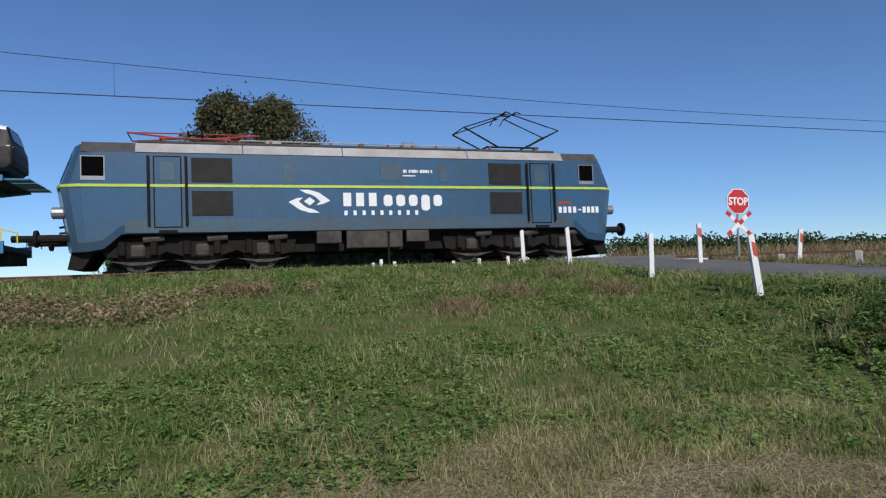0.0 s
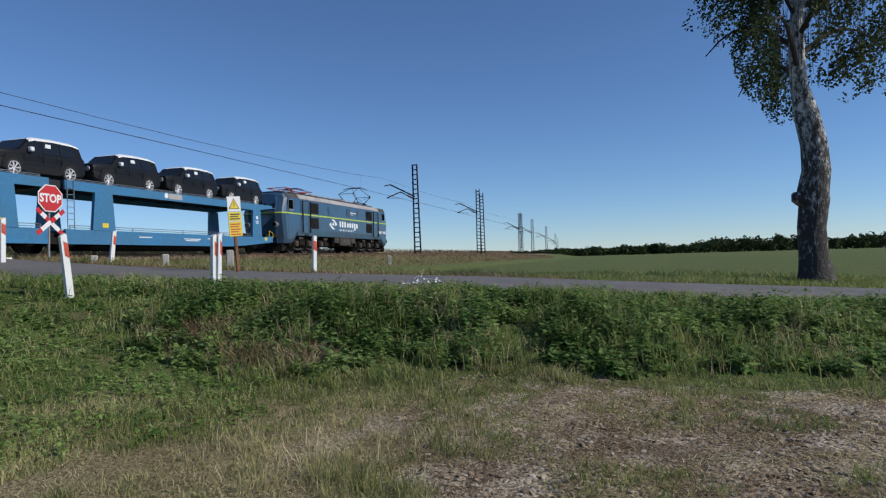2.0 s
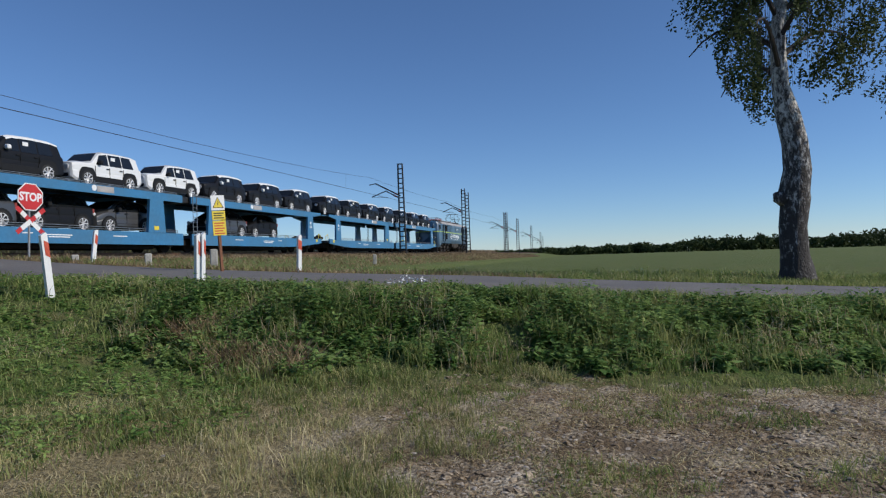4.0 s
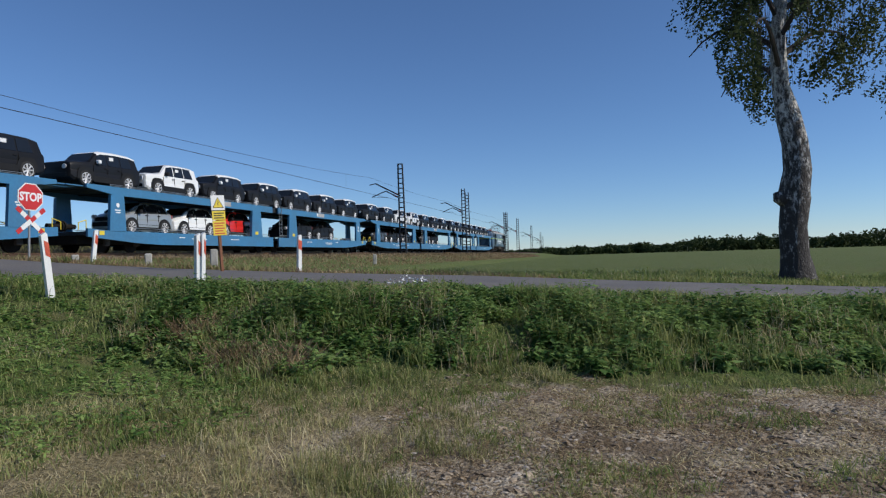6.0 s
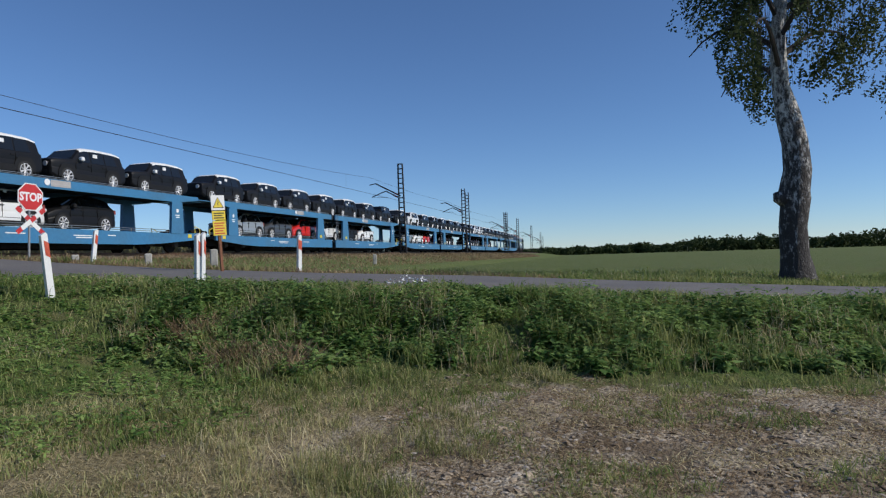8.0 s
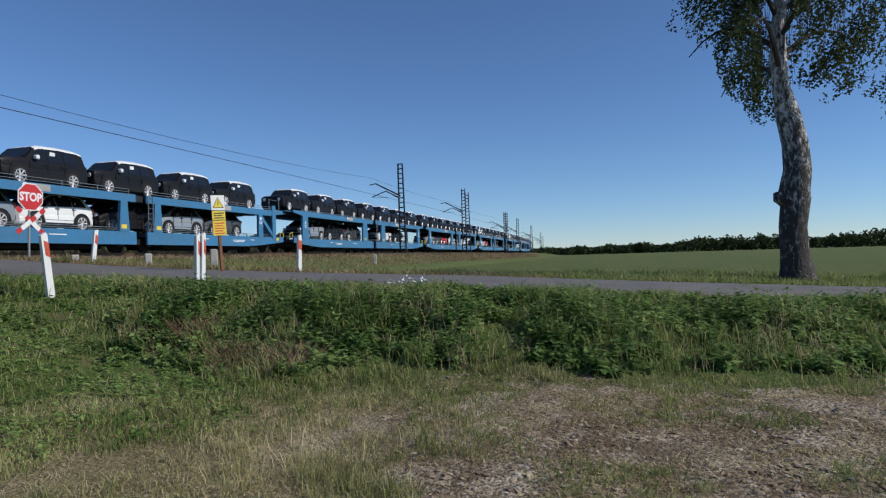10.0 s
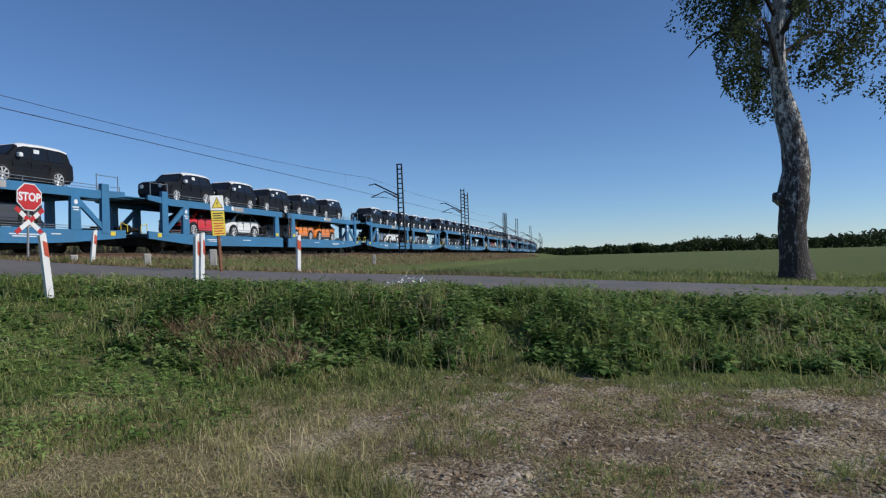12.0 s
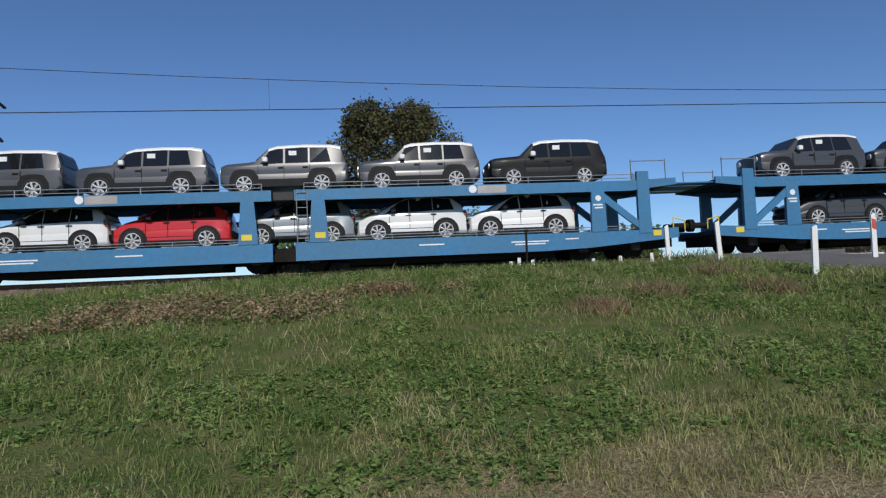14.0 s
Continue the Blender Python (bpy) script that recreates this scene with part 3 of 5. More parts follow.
        for e in (-0.2, 0.2):
            rod(bm, (cx + e, -0.6, zt + 0.03), (cx + e, 0.6, zt + 0.03), 0.025)
            rod(bm, (cx + e, 0.6, zt + 0.03), (cx + e, 0.95, zt - 0.12), 0.02), rod(bm, (cx + e, -0.6, zt + 0.03), (cx + e, -0.95, zt - 0.12), 0.02)
        rod(bm, (cx - 0.2, 0, zt + 0.03), (cx + 0.2, 0, zt + 0.03), 0.03)
        part("contact_strip", bm, M_DARK, pg)
    pantograph(5.4, True)
    pantograph(-5.3, False)
    for k, (a, b) in enumerate(((-4.0, -0.2), (-0.1, 3.3))):
        bm = B()
        for y in (-0.75, 0.75):
            rod(bm, (a, y, 4.07), (b, y, 4.07), 0.022)
        c = part("bus_bar", bm, M_ROOFSIDE, t)
        for i in range(5):
            x = a + (b - a) * i / 4
            for y in (-0.75, 0.75):
                part("insulator", rod(B(), (x, y, 3.95), (x, y, 4.07), 0.045, 6), M_RED, c)
    part("roof_switch", box(B(), 1.3, 1.75, -0.6, -0.2, 3.98, 4.2, 0.04), M_GALV, t)
    part("roof_hatch", box(B(), -3.2, -2.7, -0.5, 0.5, 3.98, 4.16, 0.03), M_ROOFSIDE, t)
    turning = [w for w, _, _ in WHEELSETS]
    for o in t.children_recursive:
        if o not in turning:
            o.data.transform(Matrix.Diagonal((1.012, 1, 1, 1)))
    return t


def bogie_pair(t, xs, wb=1.8, r=0.42):
    for cx in xs:
        bg = part("bogie", box(B(), cx - 0.3, cx + 0.3, -0.96, 0.96, 0.4, 0.6), M_DARK, t, "grimy bogie, darkened further for shade")
        for s in (-1, 1):
            bm = prism(B(), [(cx - wb / 2 - 0.4, 0.62), (cx + wb / 2 + 0.4, 0.62), (cx + wb / 2 + 0.4, 0.45), (cx + 0.4, 0.36), (cx - 0.4, 0.36), (cx - wb / 2 - 0.4, 0.45)], s * 1.02 - 0.05, s * 1.02 + 0.05)
            part("side_frame", bm, M_DARK, bg)
        for k in (-1, 1):
            bm = B()
            for s in (-0.75, 0.75):
                rod(bm, (cx + k * wb / 2, s - 0.065, r), (cx + k * wb / 2, s + 0.065, r), r, 18)
            rod(bm, (cx + k * wb / 2, -0.75, r), (cx + k * wb / 2, 0.75, r), 0.08, 8)
            part("wheelset", bm, M_DARK, bg)
            for s in (-1, 1):
                part("axle_box", box(B(), cx + k * wb / 2 - 0.15, cx + k * wb / 2 + 0.15, s * 1.1 - 0.08, s * 1.1 + 0.08, r - 0.14, r + 0.16, 0.03), M_BOGIE, bg)


def rail_fence(t, x0, x1, z, h, n, y=1.36):
    for s in (-1, 1):
        bm = B()
        for k in (0.45, 1.0):
            rod(bm, (x0, s * y, z + h * k), (x1, s * y, z + h * k), 0.014, 5)
        f = part("deck_rail", bm, M_GALV, t)
        for i in range(n + 1):
            x = x0 + (x1 - x0) * i / n
            part("rail_post", rod(B(), (x, s * y, z), (x, s * y, z + h), 0.018, 5), M_GALV, f)


def wagon(long):
    """A two-deck car carrier of two jointed halves. long: the solid-pillared kind; otherwise the braced kind."""
    name = "car_carrier_wagon"
    t = thing(name, "blue two-deck car carrier wagon with solid pillars" if long else "blue two-deck car carrier wagon with diagonal end braces", "railway wagon", "car carrier wagons of the train")
    L = 31.75 if long else 27.15
    e = L / 2 - 0.7   # end of the body
    UT, UB = (2.80, 2.44) if long else (2.58, 2.24)
    LT, LB = 0.92, 0.35
    Y = 1.42
    mids = 0.35
    for h in (-1, 1):
        for s in (-1, 1):
            bm = prism(B(), [(h * mids, LT), (h * (e - 1.2), LT), (h * e, LT + 0.06), (h * e, LT - 0.28), (h * (e - 2.9), LB + 0.06), (h * (e - 4.5), LB), (h * mids, LB)], s * Y - 0.05, s * Y + 0.05)
            part("lower_beam", bm, M_WAGON, t)
            bm = prism(B(), [(h * mids, UT), (h * (e - 1.6), UT), (h * e, UT + (0.0 if long else 0.06)), (h * e, UT - 0.16), (h * (e - 1.6), UB), (h * mids, UB)], s * Y - 0.045, s * Y + 0.045)
            part("upper_beam", bm, M_WAGON, t)
        lo, hi = sorted((h * mids, h * e))
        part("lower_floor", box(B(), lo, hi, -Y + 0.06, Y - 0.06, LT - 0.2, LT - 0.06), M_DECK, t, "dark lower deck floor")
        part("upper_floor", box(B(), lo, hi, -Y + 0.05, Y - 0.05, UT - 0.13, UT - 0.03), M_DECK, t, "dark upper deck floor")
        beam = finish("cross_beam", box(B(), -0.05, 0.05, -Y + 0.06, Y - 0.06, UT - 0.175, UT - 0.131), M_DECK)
        for k in range(8):
            share("cross_beam", beam, t, pose(h * (mids + 0.6 + (e - mids - 1.2) * k / 7), 0, 0))
        g0, g1 = sorted((h * (mids + 1.6), h * (e - 4.2)))
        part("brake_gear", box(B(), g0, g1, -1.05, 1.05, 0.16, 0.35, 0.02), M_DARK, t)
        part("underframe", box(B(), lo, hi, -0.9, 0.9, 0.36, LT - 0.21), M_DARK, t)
        for s in (-1, 1):
            if long:
                xe = h * 13.5
                w = 0.48
                bm = prism(B(), [(xe - w * 0.8, UB + 0.01), (xe + w * 0.8, UB + 0.01), (xe + w * 1.0, LT - 0.01), (xe - w * 1.0, LT - 0.01)], s * Y - 0.07, s * Y + 0.07)
                pl = part("end_pillar", bm, M_WAGON, t)
                xm = h * 2.25
                bm = prism(B(), [(xm - 0.45, UB + 0.01), (xm + 0.45, UB + 0.01), (xm + 0.6, LT - 0.01), (xm - 0.6, LT - 0.01)], s * Y - 0.07, s * Y + 0.07)
                pm = part("middle_pillar", bm, M_WAGON, t)
                marks = (xe, pl)
            else:
                xe, xp = h * 11.72, h * 10.15
                bm = prism(B(), [(xe - 0.22, LT - 0.1), (xe + 0.22, LT - 0.1), (xe + 0.2, UT + 0.3), (xe - 0.2, UT + 0.3)], s * Y - 0.075, s * Y + 0.075)
                part("end_post", bm, M_WAGON, t)
                bm = prism(B(), [(xp - 0.22, UB + 0.01), (xp + 0.22, UB + 0.01), (xp + 0.26, LT - 0.01), (xp - 0.26, LT - 0.01)], s * Y - 0.07, s * Y + 0.07)
                pl = part("end_pillar", bm, M_WAGON, t)
                d0, d1 = h * 11.52, h * 10.3
                bm = prism(B(), [(d0, LT + 0.05), (d0, LT + 0.32), (d1, UB), (d1, UB - 0.3)], s * Y - 0.05, s * Y + 0.05)
                part("diagonal_brace", bm, M_WAGON, t)
                xm = h * 1.08
                bm = prism(B(), [(xm - 0.2, UB + 0.01), (xm + 0.2, UB + 0.01), (xm + 0.3, LT - 0.01), (xm - 0.3, LT - 0.01)], s * Y - 0.07, s * Y + 0.07)
                pm = part("middle_pillar", bm, M_WAGON, t)
                marks = (xp, pl)
            ys = s * (Y + 0.074)
            for k in range(2):
                part("marking_bar", box(B(), marks[0] - 0.18 + 0.05 * k, marks[0] + 0.14, ys - 0.003, ys + 0.003, 1.78 - 0.1 * k, 1.83 - 0.1 * k), M_LETTER, marks[1])
            part("round_mark", rod(B(), (marks[0], ys - 0.003, 2.02), (marks[0], ys + 0.003, 2.02), 0.10, 10), M_LETTER, marks[1])
            part("yellow_plate", box(B(), h * (1.12 if not long else 2.3) - 0.16, h * (1.12 if not long else 2.3) + 0.16, ys - 0.004, ys + 0.004, 1.04, 1.22), M_YELLOW, pm)
            yb = s * (Y + 0.054)
            part("yellow_plate", box(B(), h * (e - 0.75) - 0.14, h * (e - 0.75) + 0.14, yb - 0.004, yb + 0.004, 0.72, 0.9), M_YELLOW, t, "yellow plate")
            for k, (x, w, z) in enumerate(((7.8, 0.62, 0.66), (7.8, 0.5, 0.58), (9.2, 0.22, 0.7), (4.6, 0.4, 0.68))):
                part("marking_bar", box(B(), h * x - w, h * x + w, yb - 0.003, yb + 0.003, z, z + 0.04), M_LETTER, t)
            part("deck_marker", rod(B(), (h * 6.0, s * (Y + 0.05), UT - 0.14), (h * 6.0, s * (Y + 0.056), UT - 0.14), 0.13, 12), M_LETTER, t, "round white marker")
            part("faded_panel", box(B(), h * 6.0 + 0.16, h * 6.0 + 1.1, s * (Y + 0.049) - 0.003, s * (Y + 0.049) + 0.003, UT - 0.28, UT - 0.03), M_ROOFSIDE, t)
            bm = rod(B(), (h * (e + 0.05), s * 0.875, 1.05), (h * (e + 0.62), s * 0.875, 1.05), 0.1, 8)
            rod(bm, (h * (e + 0.62), s * 0.875, 1.05), (h * (e + 0.695), s * 0.875, 1.05), 0.22, 10)
            part("buffer", bm, M_DARK, t)
            bm = B()
            rod(bm, (h * (e - 0.1), s * 1.3, 0.98), (h * (e - 0.1), s * 1.3, 1.32), 0.02, 5), rod(bm, (h * (e - 0.1), s * 1.3, 1.32), (h * (e + 0.3), s * 1.3, 1.2), 0.02, 5)
            rod(bm, (h * (e + 0.3), s * 1.3, 1.2), (h * (e + 0.3), s * 1.3, 0.9), 0.02, 5)
            part("grab_rail", bm, M_YELLOW, t, "yellow grab rail")
        # end gate and bridge plate over the buffers
        bm = B()
        for y in (-1.3, -0.6):
            box(bm, h * (e + 0.25) - 0.6, h * (e + 0.25) + 0.35, y, y + 0.6, UT - 0.12, UT - 0.08)
            box(bm, h * (e + 0.25) - 0.6, h * (e + 0.25) + 0.35, -y - 0.6, -y, UT - 0.12, UT - 0.08)
        part("bridge_plate", bm, M_WAGON, t)
        if not long:
            bm = B()
            for s in (-1, 1):
                for x in (e - 0.3, e - 1.5):
                    rod(bm, (h * x, s * 1.36, UT - 0.1), (h * x, s * 1.36, UT + 0.72), 0.02, 5)
                rod(bm, (h * (e - 0.3), s * 1.36, UT + 0.66), (h * (e - 1.5), s * 1.36, UT + 0.66), 0.016, 5)
            part("end_railing", bm, M_GALV, t)
        cx0, cx1 = sorted((h * (mids + 0.3), h * (e - 1.4)))
        rail_fence(t, cx0, cx1, UT, 0.22 if not long else 0.10, 6)
        rail_fence(t, cx0, cx1, LT, 0.16, 4)
    bm = B()  # the joint and its ladder
    box(bm, -0.34, 0.34, -0.9, 0.9, 0.5, 0.8)
    part("joint", bm, M_DARK, t)
    part("joint_bellows", box(B(), -0.34, 0.34, -1.3, 1.3, UB + 0.02, UT - 0.02, 0.03), M_BLACK, t, "black rubber deck joint")
    for s in (-1, 1):
        bm = B()
        for x in (0.42, 0.74):
            rod(bm, (x, s * 1.5, 0.92), (x, s * 1.5, UT), 0.018, 5)
        for k in range(7):
            rod(bm, (0.42, s * 1.5, 1.05 + 0.24 * k), (0.74, s * 1.5, 1.05 + 0.24 * k), 0.014, 5)
        part("ladder", bm, M_GALV, t)
    bogie_pair(t, (-e + 2.3, 0.0, e - 2.3))
    return t


def wheel_meshes():
    bm = B()
    rings = [(0.0, 0.24), (0.0, 0.31), (0.03, 0.345), (0.17, 0.345), (0.2, 0.31), (0.2, 0.24)]
    loft(bm, [[(r * math.cos(a), y - 0.1, r * math.sin(a)) for y, r in rings] for a in np.linspace(0, 2 * math.pi, 21)], caps=False)
    tyre = finish("tyre", bm, M_TYRE, True)
    bm = B()
    rod(bm, (0, 0.05, 0), (0, 0.07, 0), 0.235, 14)
    rod(bm, (0, -0.09, 0), (0, 0.02, 0), 0.055, 8)
    for k in range(7):
        a = k * 2 * math.pi / 7
        rod(bm, (0.03 * math.cos(a), -0.075, 0.03 * math.sin(a)), (0.235 * math.cos(a), -0.085, 0.235 * math.sin(a)), 0.032, 4, 0.042)
    loft(bm, [[(r * math.cos(a), y, r * math.sin(a)) for y, r in ((-0.1, 0.225), (-0.1, 0.25), (-0.02, 0.25), (-0.02, 0.225))] for a in np.linspace(0, 2 * math.pi, 17)], caps=False)
    spokes = finish("spokes", bm, M_RIM)
    return tyre, spokes


WHEEL = wheel_meshes()


def car(kind, paint, label, film):
    """A car that looks to -x, its tyres on z = 0. kind: 'suv' (boxy) or 'mpv' (round one-box). film: white roof film."""
    suv = kind == "suv"
    t = thing("car", label, "car", "cars on the train")
    # stations: x, belt height, roof height (None on the bonnet), half width, roof half width, sill
    if suv:
        st = [(-2.12, 0.74, 0.83, 0.76, 0.70), (-2.08, 0.91, 1.00, 0.84, 0.77), (-1.90, 0.97, 1.06, 0.89, 0.80), (-1.2, 1.00, 1.11, 0.90, 0.79), (-0.98, 1.00, 1.14, 0.90, 0.78),
              (-0.52, 1.00, 1.57, 0.90, 0.70), (-0.26, 1.0, 1.65, 0.90, 0.69), (0.6, 1.0, 1.69, 0.90, 0.69), (1.55, 1.02, 1.67, 0.90, 0.68), (1.90, 1.03, 1.61, 0.89, 0.67), (2.05, 1.03, 1.15, 0.88, 0.74), (2.11, 0.86, 0.96, 0.84, 0.74), (2.12, 0.62, 0.7, 0.82, 0.7)]
        hw, axles = 0.90, (-1.32, 1.25)
    else:
        st = [(-2.08, 0.55, 0.66, 0.60, 0.5), (-1.98, 0.72, 0.84, 0.78, 0.66), (-1.65, 0.88, 0.98, 0.87, 0.74), (-1.25, 0.94, 1.08, 0.88, 0.72), (-0.75, 0.97, 1.34, 0.88, 0.66), (-0.25, 0.99, 1.56, 0.88, 0.60),
              (0.3, 1.0, 1.62, 0.88, 0.60), (1.0, 1.02, 1.60, 0.88, 0.59), (1.6, 1.04, 1.52, 0.87, 0.57), (1.92, 1.04, 1.30, 0.84, 0.58), (2.06, 0.85, 0.95, 0.78, 0.62), (2.1, 0.6, 0.7, 0.7, 0.55)]
        st = [(q[0] * 0.87, q[1] * 0.96, q[2] * 0.95, *q[3:]) for q in st]
        hw, axles = 0.88, (-1.12, 1.10)
    ends = 2.1 if suv else 1.82
    rings = []
    for x, zb, zr, w, wr in st:
        lo = 0.24 + (0.12 if abs(x) > 2.0 else 0)
        half = [(w * 0.93, lo), (w * 0.995, lo + 0.10), (w, lo + (zb - lo) * 0.48), (w * 0.968, lo + (zb - lo) * 0.58), (w * 0.985, zb - 0.09), (w * 0.955, zb), (wr + 0.02, zr - 0.06), (wr * 0.8, zr)]
        rings.append([(x, -q, z) for q, z in half] + [(x, q, z) for q, z in half[::-1]])
    body = part("body", loft(B(), rings), paint, t, smooth=True)
    body.data.set_sharp_from_angle(angle=radians(24))

    def side_pt(x, f):
        """A point on the window side at fraction f from belt to roof, as half-width and height."""
        xs_ = [q[0] for q in st]
        zb, zr, w, wr = (float(np.interp(x, xs_, [q[k] for q in st])) for k in (1, 2, 3, 4))
        return (w * 0.955 + (wr + 0.02 - w * 0.955) * f, zb + (zr - 0.06 - zb) * f)

    panes = ((-0.78, -0.03), (0.04, 0.80), (0.86, 1.56)) if suv else ((-0.90, -0.10), (-0.075, 0.68), (0.705, 1.40))
    for s in (-1, 1):
        for k, (a, b) in enumerate(panes):
            top_a = a + (0.30 if k == 0 and suv else 0.5 if k == 0 else 0.0)
            top_b = b - (0.12 if k == 2 else 0)
            high = 0.90 if suv else 0.97
            quad = [(a, 0.05), (b, 0.05), (top_b, high), (top_a, high)]
            bm = B()
            outer, inner = [], []
            for x, f in quad:
                y, z = side_pt(x, f)
                outer.append(bm.verts.new((x, s * (y + 0.012), z)))
                inner.append(bm.verts.new((x, s * (y - 0.03), z)))
            bm.faces.new(outer), bm.faces.new(inner[::-1])
            for i in range(4):
                bm.faces.new((outer[i], inner[i], inner[(i + 1) % 4], outer[(i + 1) % 4]))
            w = part("side_window", bm, M_CARGLASS, t)
            if k == 1 and suv:
                y, z = side_pt(0.28, 0.62)
                part("paper_slip", box(B(), 0.16, 0.42, s * (y + 0.035) - 0.01, s * (y + 0.035) + 0.01, z - 0.09, z + 0.06), M_LETTER, w, "white paper slip")
        # arches, sill, mirror, handles
        for ax in axles:
            bm = B()
            if suv:  # squared-off arch cladding
                pts = [(ax + 0.49, 0.30), (ax + 0.47, 0.58), (ax + 0.33, 0.80), (ax + 0.18, 0.84), (ax - 0.18, 0.84), (ax - 0.33, 0.80), (ax - 0.47, 0.58), (ax - 0.49, 0.30)]
            else:
                pts = [(ax + 0.43 * math.cos(a), 0.33 + 0.43 * math.sin(a)) for a in np.linspace(-0.1, math.pi + 0.1, 12)]
            prism(bm, pts, s * (hw + 0.008) - 0.012, s * (hw + 0.008) + 0.012)
            part("wheel_arch", bm, M_TRIM, t)
            wh = share("wheel", WHEEL[0], t, pose(ax, s * (hw - 0.07), 0.345, 0, 0, 0 if s < 0 else 180))
            share("rim", WHEEL[1], wh, Matrix(), "silver alloy rim")
        part("sill", box(B(), axles[0] + 0.44, axles[1] - 0.44, s * (hw + 0.005) - 0.02, s * (hw + 0.005) + 0.02, 0.24, 0.50 if suv else 0.33, 0.01), M_TRIM, t)
        seams = (-0.86, 0.0, 0.86) if suv else (-0.74, -0.08, 0.70)
        comb = [(seams[0] - 0.008, 0.955), (seams[0] - 0.008, 0.43), (seams[2] + 0.008, 0.43), (seams[2] + 0.008, 0.955), (seams[2] - 0.008, 0.955), (seams[2] - 0.008, 0.446),
                (seams[1] + 0.008, 0.446), (seams[1] + 0.008, 0.955), (seams[1] - 0.008, 0.955), (seams[1] - 0.008, 0.446), (seams[0] + 0.008, 0.446), (seams[0] + 0.008, 0.955)]
        part("door_seam", prism(B(), comb, s * hw * 0.99 - 0.012, s * hw * 0.99 + 0.012), M_TRIM, t)
        y, z = side_pt(-0.62, 0.15)
        part("mirror", box(B(), -0.70, -0.52, s * (y + 0.12) - 0.09, s * (y + 0.12) + 0.09, z - 0.02, z + 0.15, 0.03), M_LETTER if film else M_TRIM, t, "mirror in white film" if film else "black mirror")
        for hx in (0.0, 0.82):
            part("door_handle", box(B(), hx - 0.2, hx - 0.02, s * hw * 0.99 - 0.025, s * hw * 0.99 + 0.025, 0.86, 0.9), M_TRIM, t)
        l = part("headlight", rod(B(), ((-2.15 if suv else -1.845), s * 0.56, 0.80), (-1.68, s * 0.56, 0.79), 0.105, 10), M_RIM, t)
        part("tail_light", box(B(), ends - 0.1, ends, s * 0.74 - 0.06, s * 0.74 + 0.06, 0.82, 1.0, 0.01), M_RED, t)
    # windscreen and rear window
    a, b = (-0.95, -0.51) if suv else (-1.04, -0.28)
    za, zb_ = (1.15, 1.57) if suv else (1.07, 1.465)
    bm = B()
    q = [bm.verts.new(p) for p in ((a, -0.70, za + 0.02), (a, 0.70, za + 0.02), (b, 0.60, zb_ + 0.015), (b, -0.60, zb_ + 0.015))]
    q2 = [bm.verts.new(v.co + Vector((0.03, 0, -0.05))) for v in q]
    bm.faces.new(q), bm.faces.new(q2[::-1])
    for i in range(4):
        bm.faces.new((q[i], q2[i], q2[(i + 1) % 4], q[(i + 1) % 4]))
    part("windscreen", bm, M_CARGLASS, t)
    part("grille", box(B(), -ends - 0.015, -ends + 0.05, -0.48, 0.48, 0.60, 0.76, 0.01), M_TRIM, t)
    part("bumper", box(B(), -ends - 0.03, -ends + 0.12, -0.66, 0.66, 0.36, 0.56, 0.03), M_TRIM, t)
    part("rear_bumper", box(B(), ends - 0.1, ends + 0.03, -0.72, 0.72, 0.36, 0.6, 0.03), M_TRIM, t)
    part("rear_window", prism(B(), [(1.90, 1.53), (2.02, 1.18), (2.065, 1.18), (1.955, 1.53)] if suv else [(1.57, 1.34), (1.70, 1.05), (1.74, 1.05), (1.62, 1.34)], -0.55, 0.55), M_CARGLASS, t)
    if film:
        rr = [[(x, -wr - 0.05, zr - 0.125), (x, -wr - 0.03, zr - 0.06), (x, -wr * 0.8, zr + 0.012), (x, wr * 0.8, zr + 0.012), (x, wr + 0.03, zr - 0.06), (x, wr + 0.05, zr - 0.125)] for x, zb, zr, w, wr in st if zr > 1.56]
        part("roof_film", loft(B(), rr), M_WHITE, t, "white protective roof film")
    if suv:  # a small car, a little under the drawn size
        for o in t.children_recursive:
            if o.name.startswith("wheel") and not o.name.startswith("wheel_arch"):
                o.location.x *= 0.95
                o.location.y *= 0.96
            elif not o.name.startswith("rim"):
                o.data.transform(Matrix.Diagonal((0.95, 0.96, 0.975, 1)))
    return t


def paint(name, c, rough=0.25, metal=0.0, coat=0.6, spec=0.5):
    return mat(name, c, rough, metal=metal, var=0.06, scale=1.2, fine=60, bump=0.0, coat=coat, rand=0.1, spec=spec)


P_BLACK = paint("car_black", (0.009, 0.009, 0.010), 0.45, coat=0.06, spec=0.2)
P_GREY = paint("car_grey", (0.075, 0.076, 0.079), 0.36, 0.3, 0.4)
P_WHITE = paint("car_white", (0.80, 0.80, 0.78))
P_SILVER = paint("car_silver", (0.36, 0.38, 0.38), 0.32, 0.4)
P_RED = paint("car_red", (0.62, 0.025, 0.02))
P_ORANGE = paint("car_orange", (0.80, 0.22, 0.015))

PARK = pose(0, 0, -500)
SUV = {"k": ("black boxy car with white roof film", P_BLACK, True), "g": ("dark grey boxy car with white roof film", P_GREY, True), "n": ("dark grey boxy car without roof film", P_GREY, False), "b": ("plain black boxy car without film", P_BLACK, False), "w": ("plain white boxy car", P_WHITE, False)}
MPV = {"W": ("white rounded family car", P_WHITE), "S": ("silver rounded family car", P_SILVER), "R": ("red rounded family car", P_RED), "O": ("orange rounded family car", P_ORANGE), "K": ("black rounded family car", P_BLACK), "G": ("dark grey rounded family car", P_GREY)}
FIRST = {}


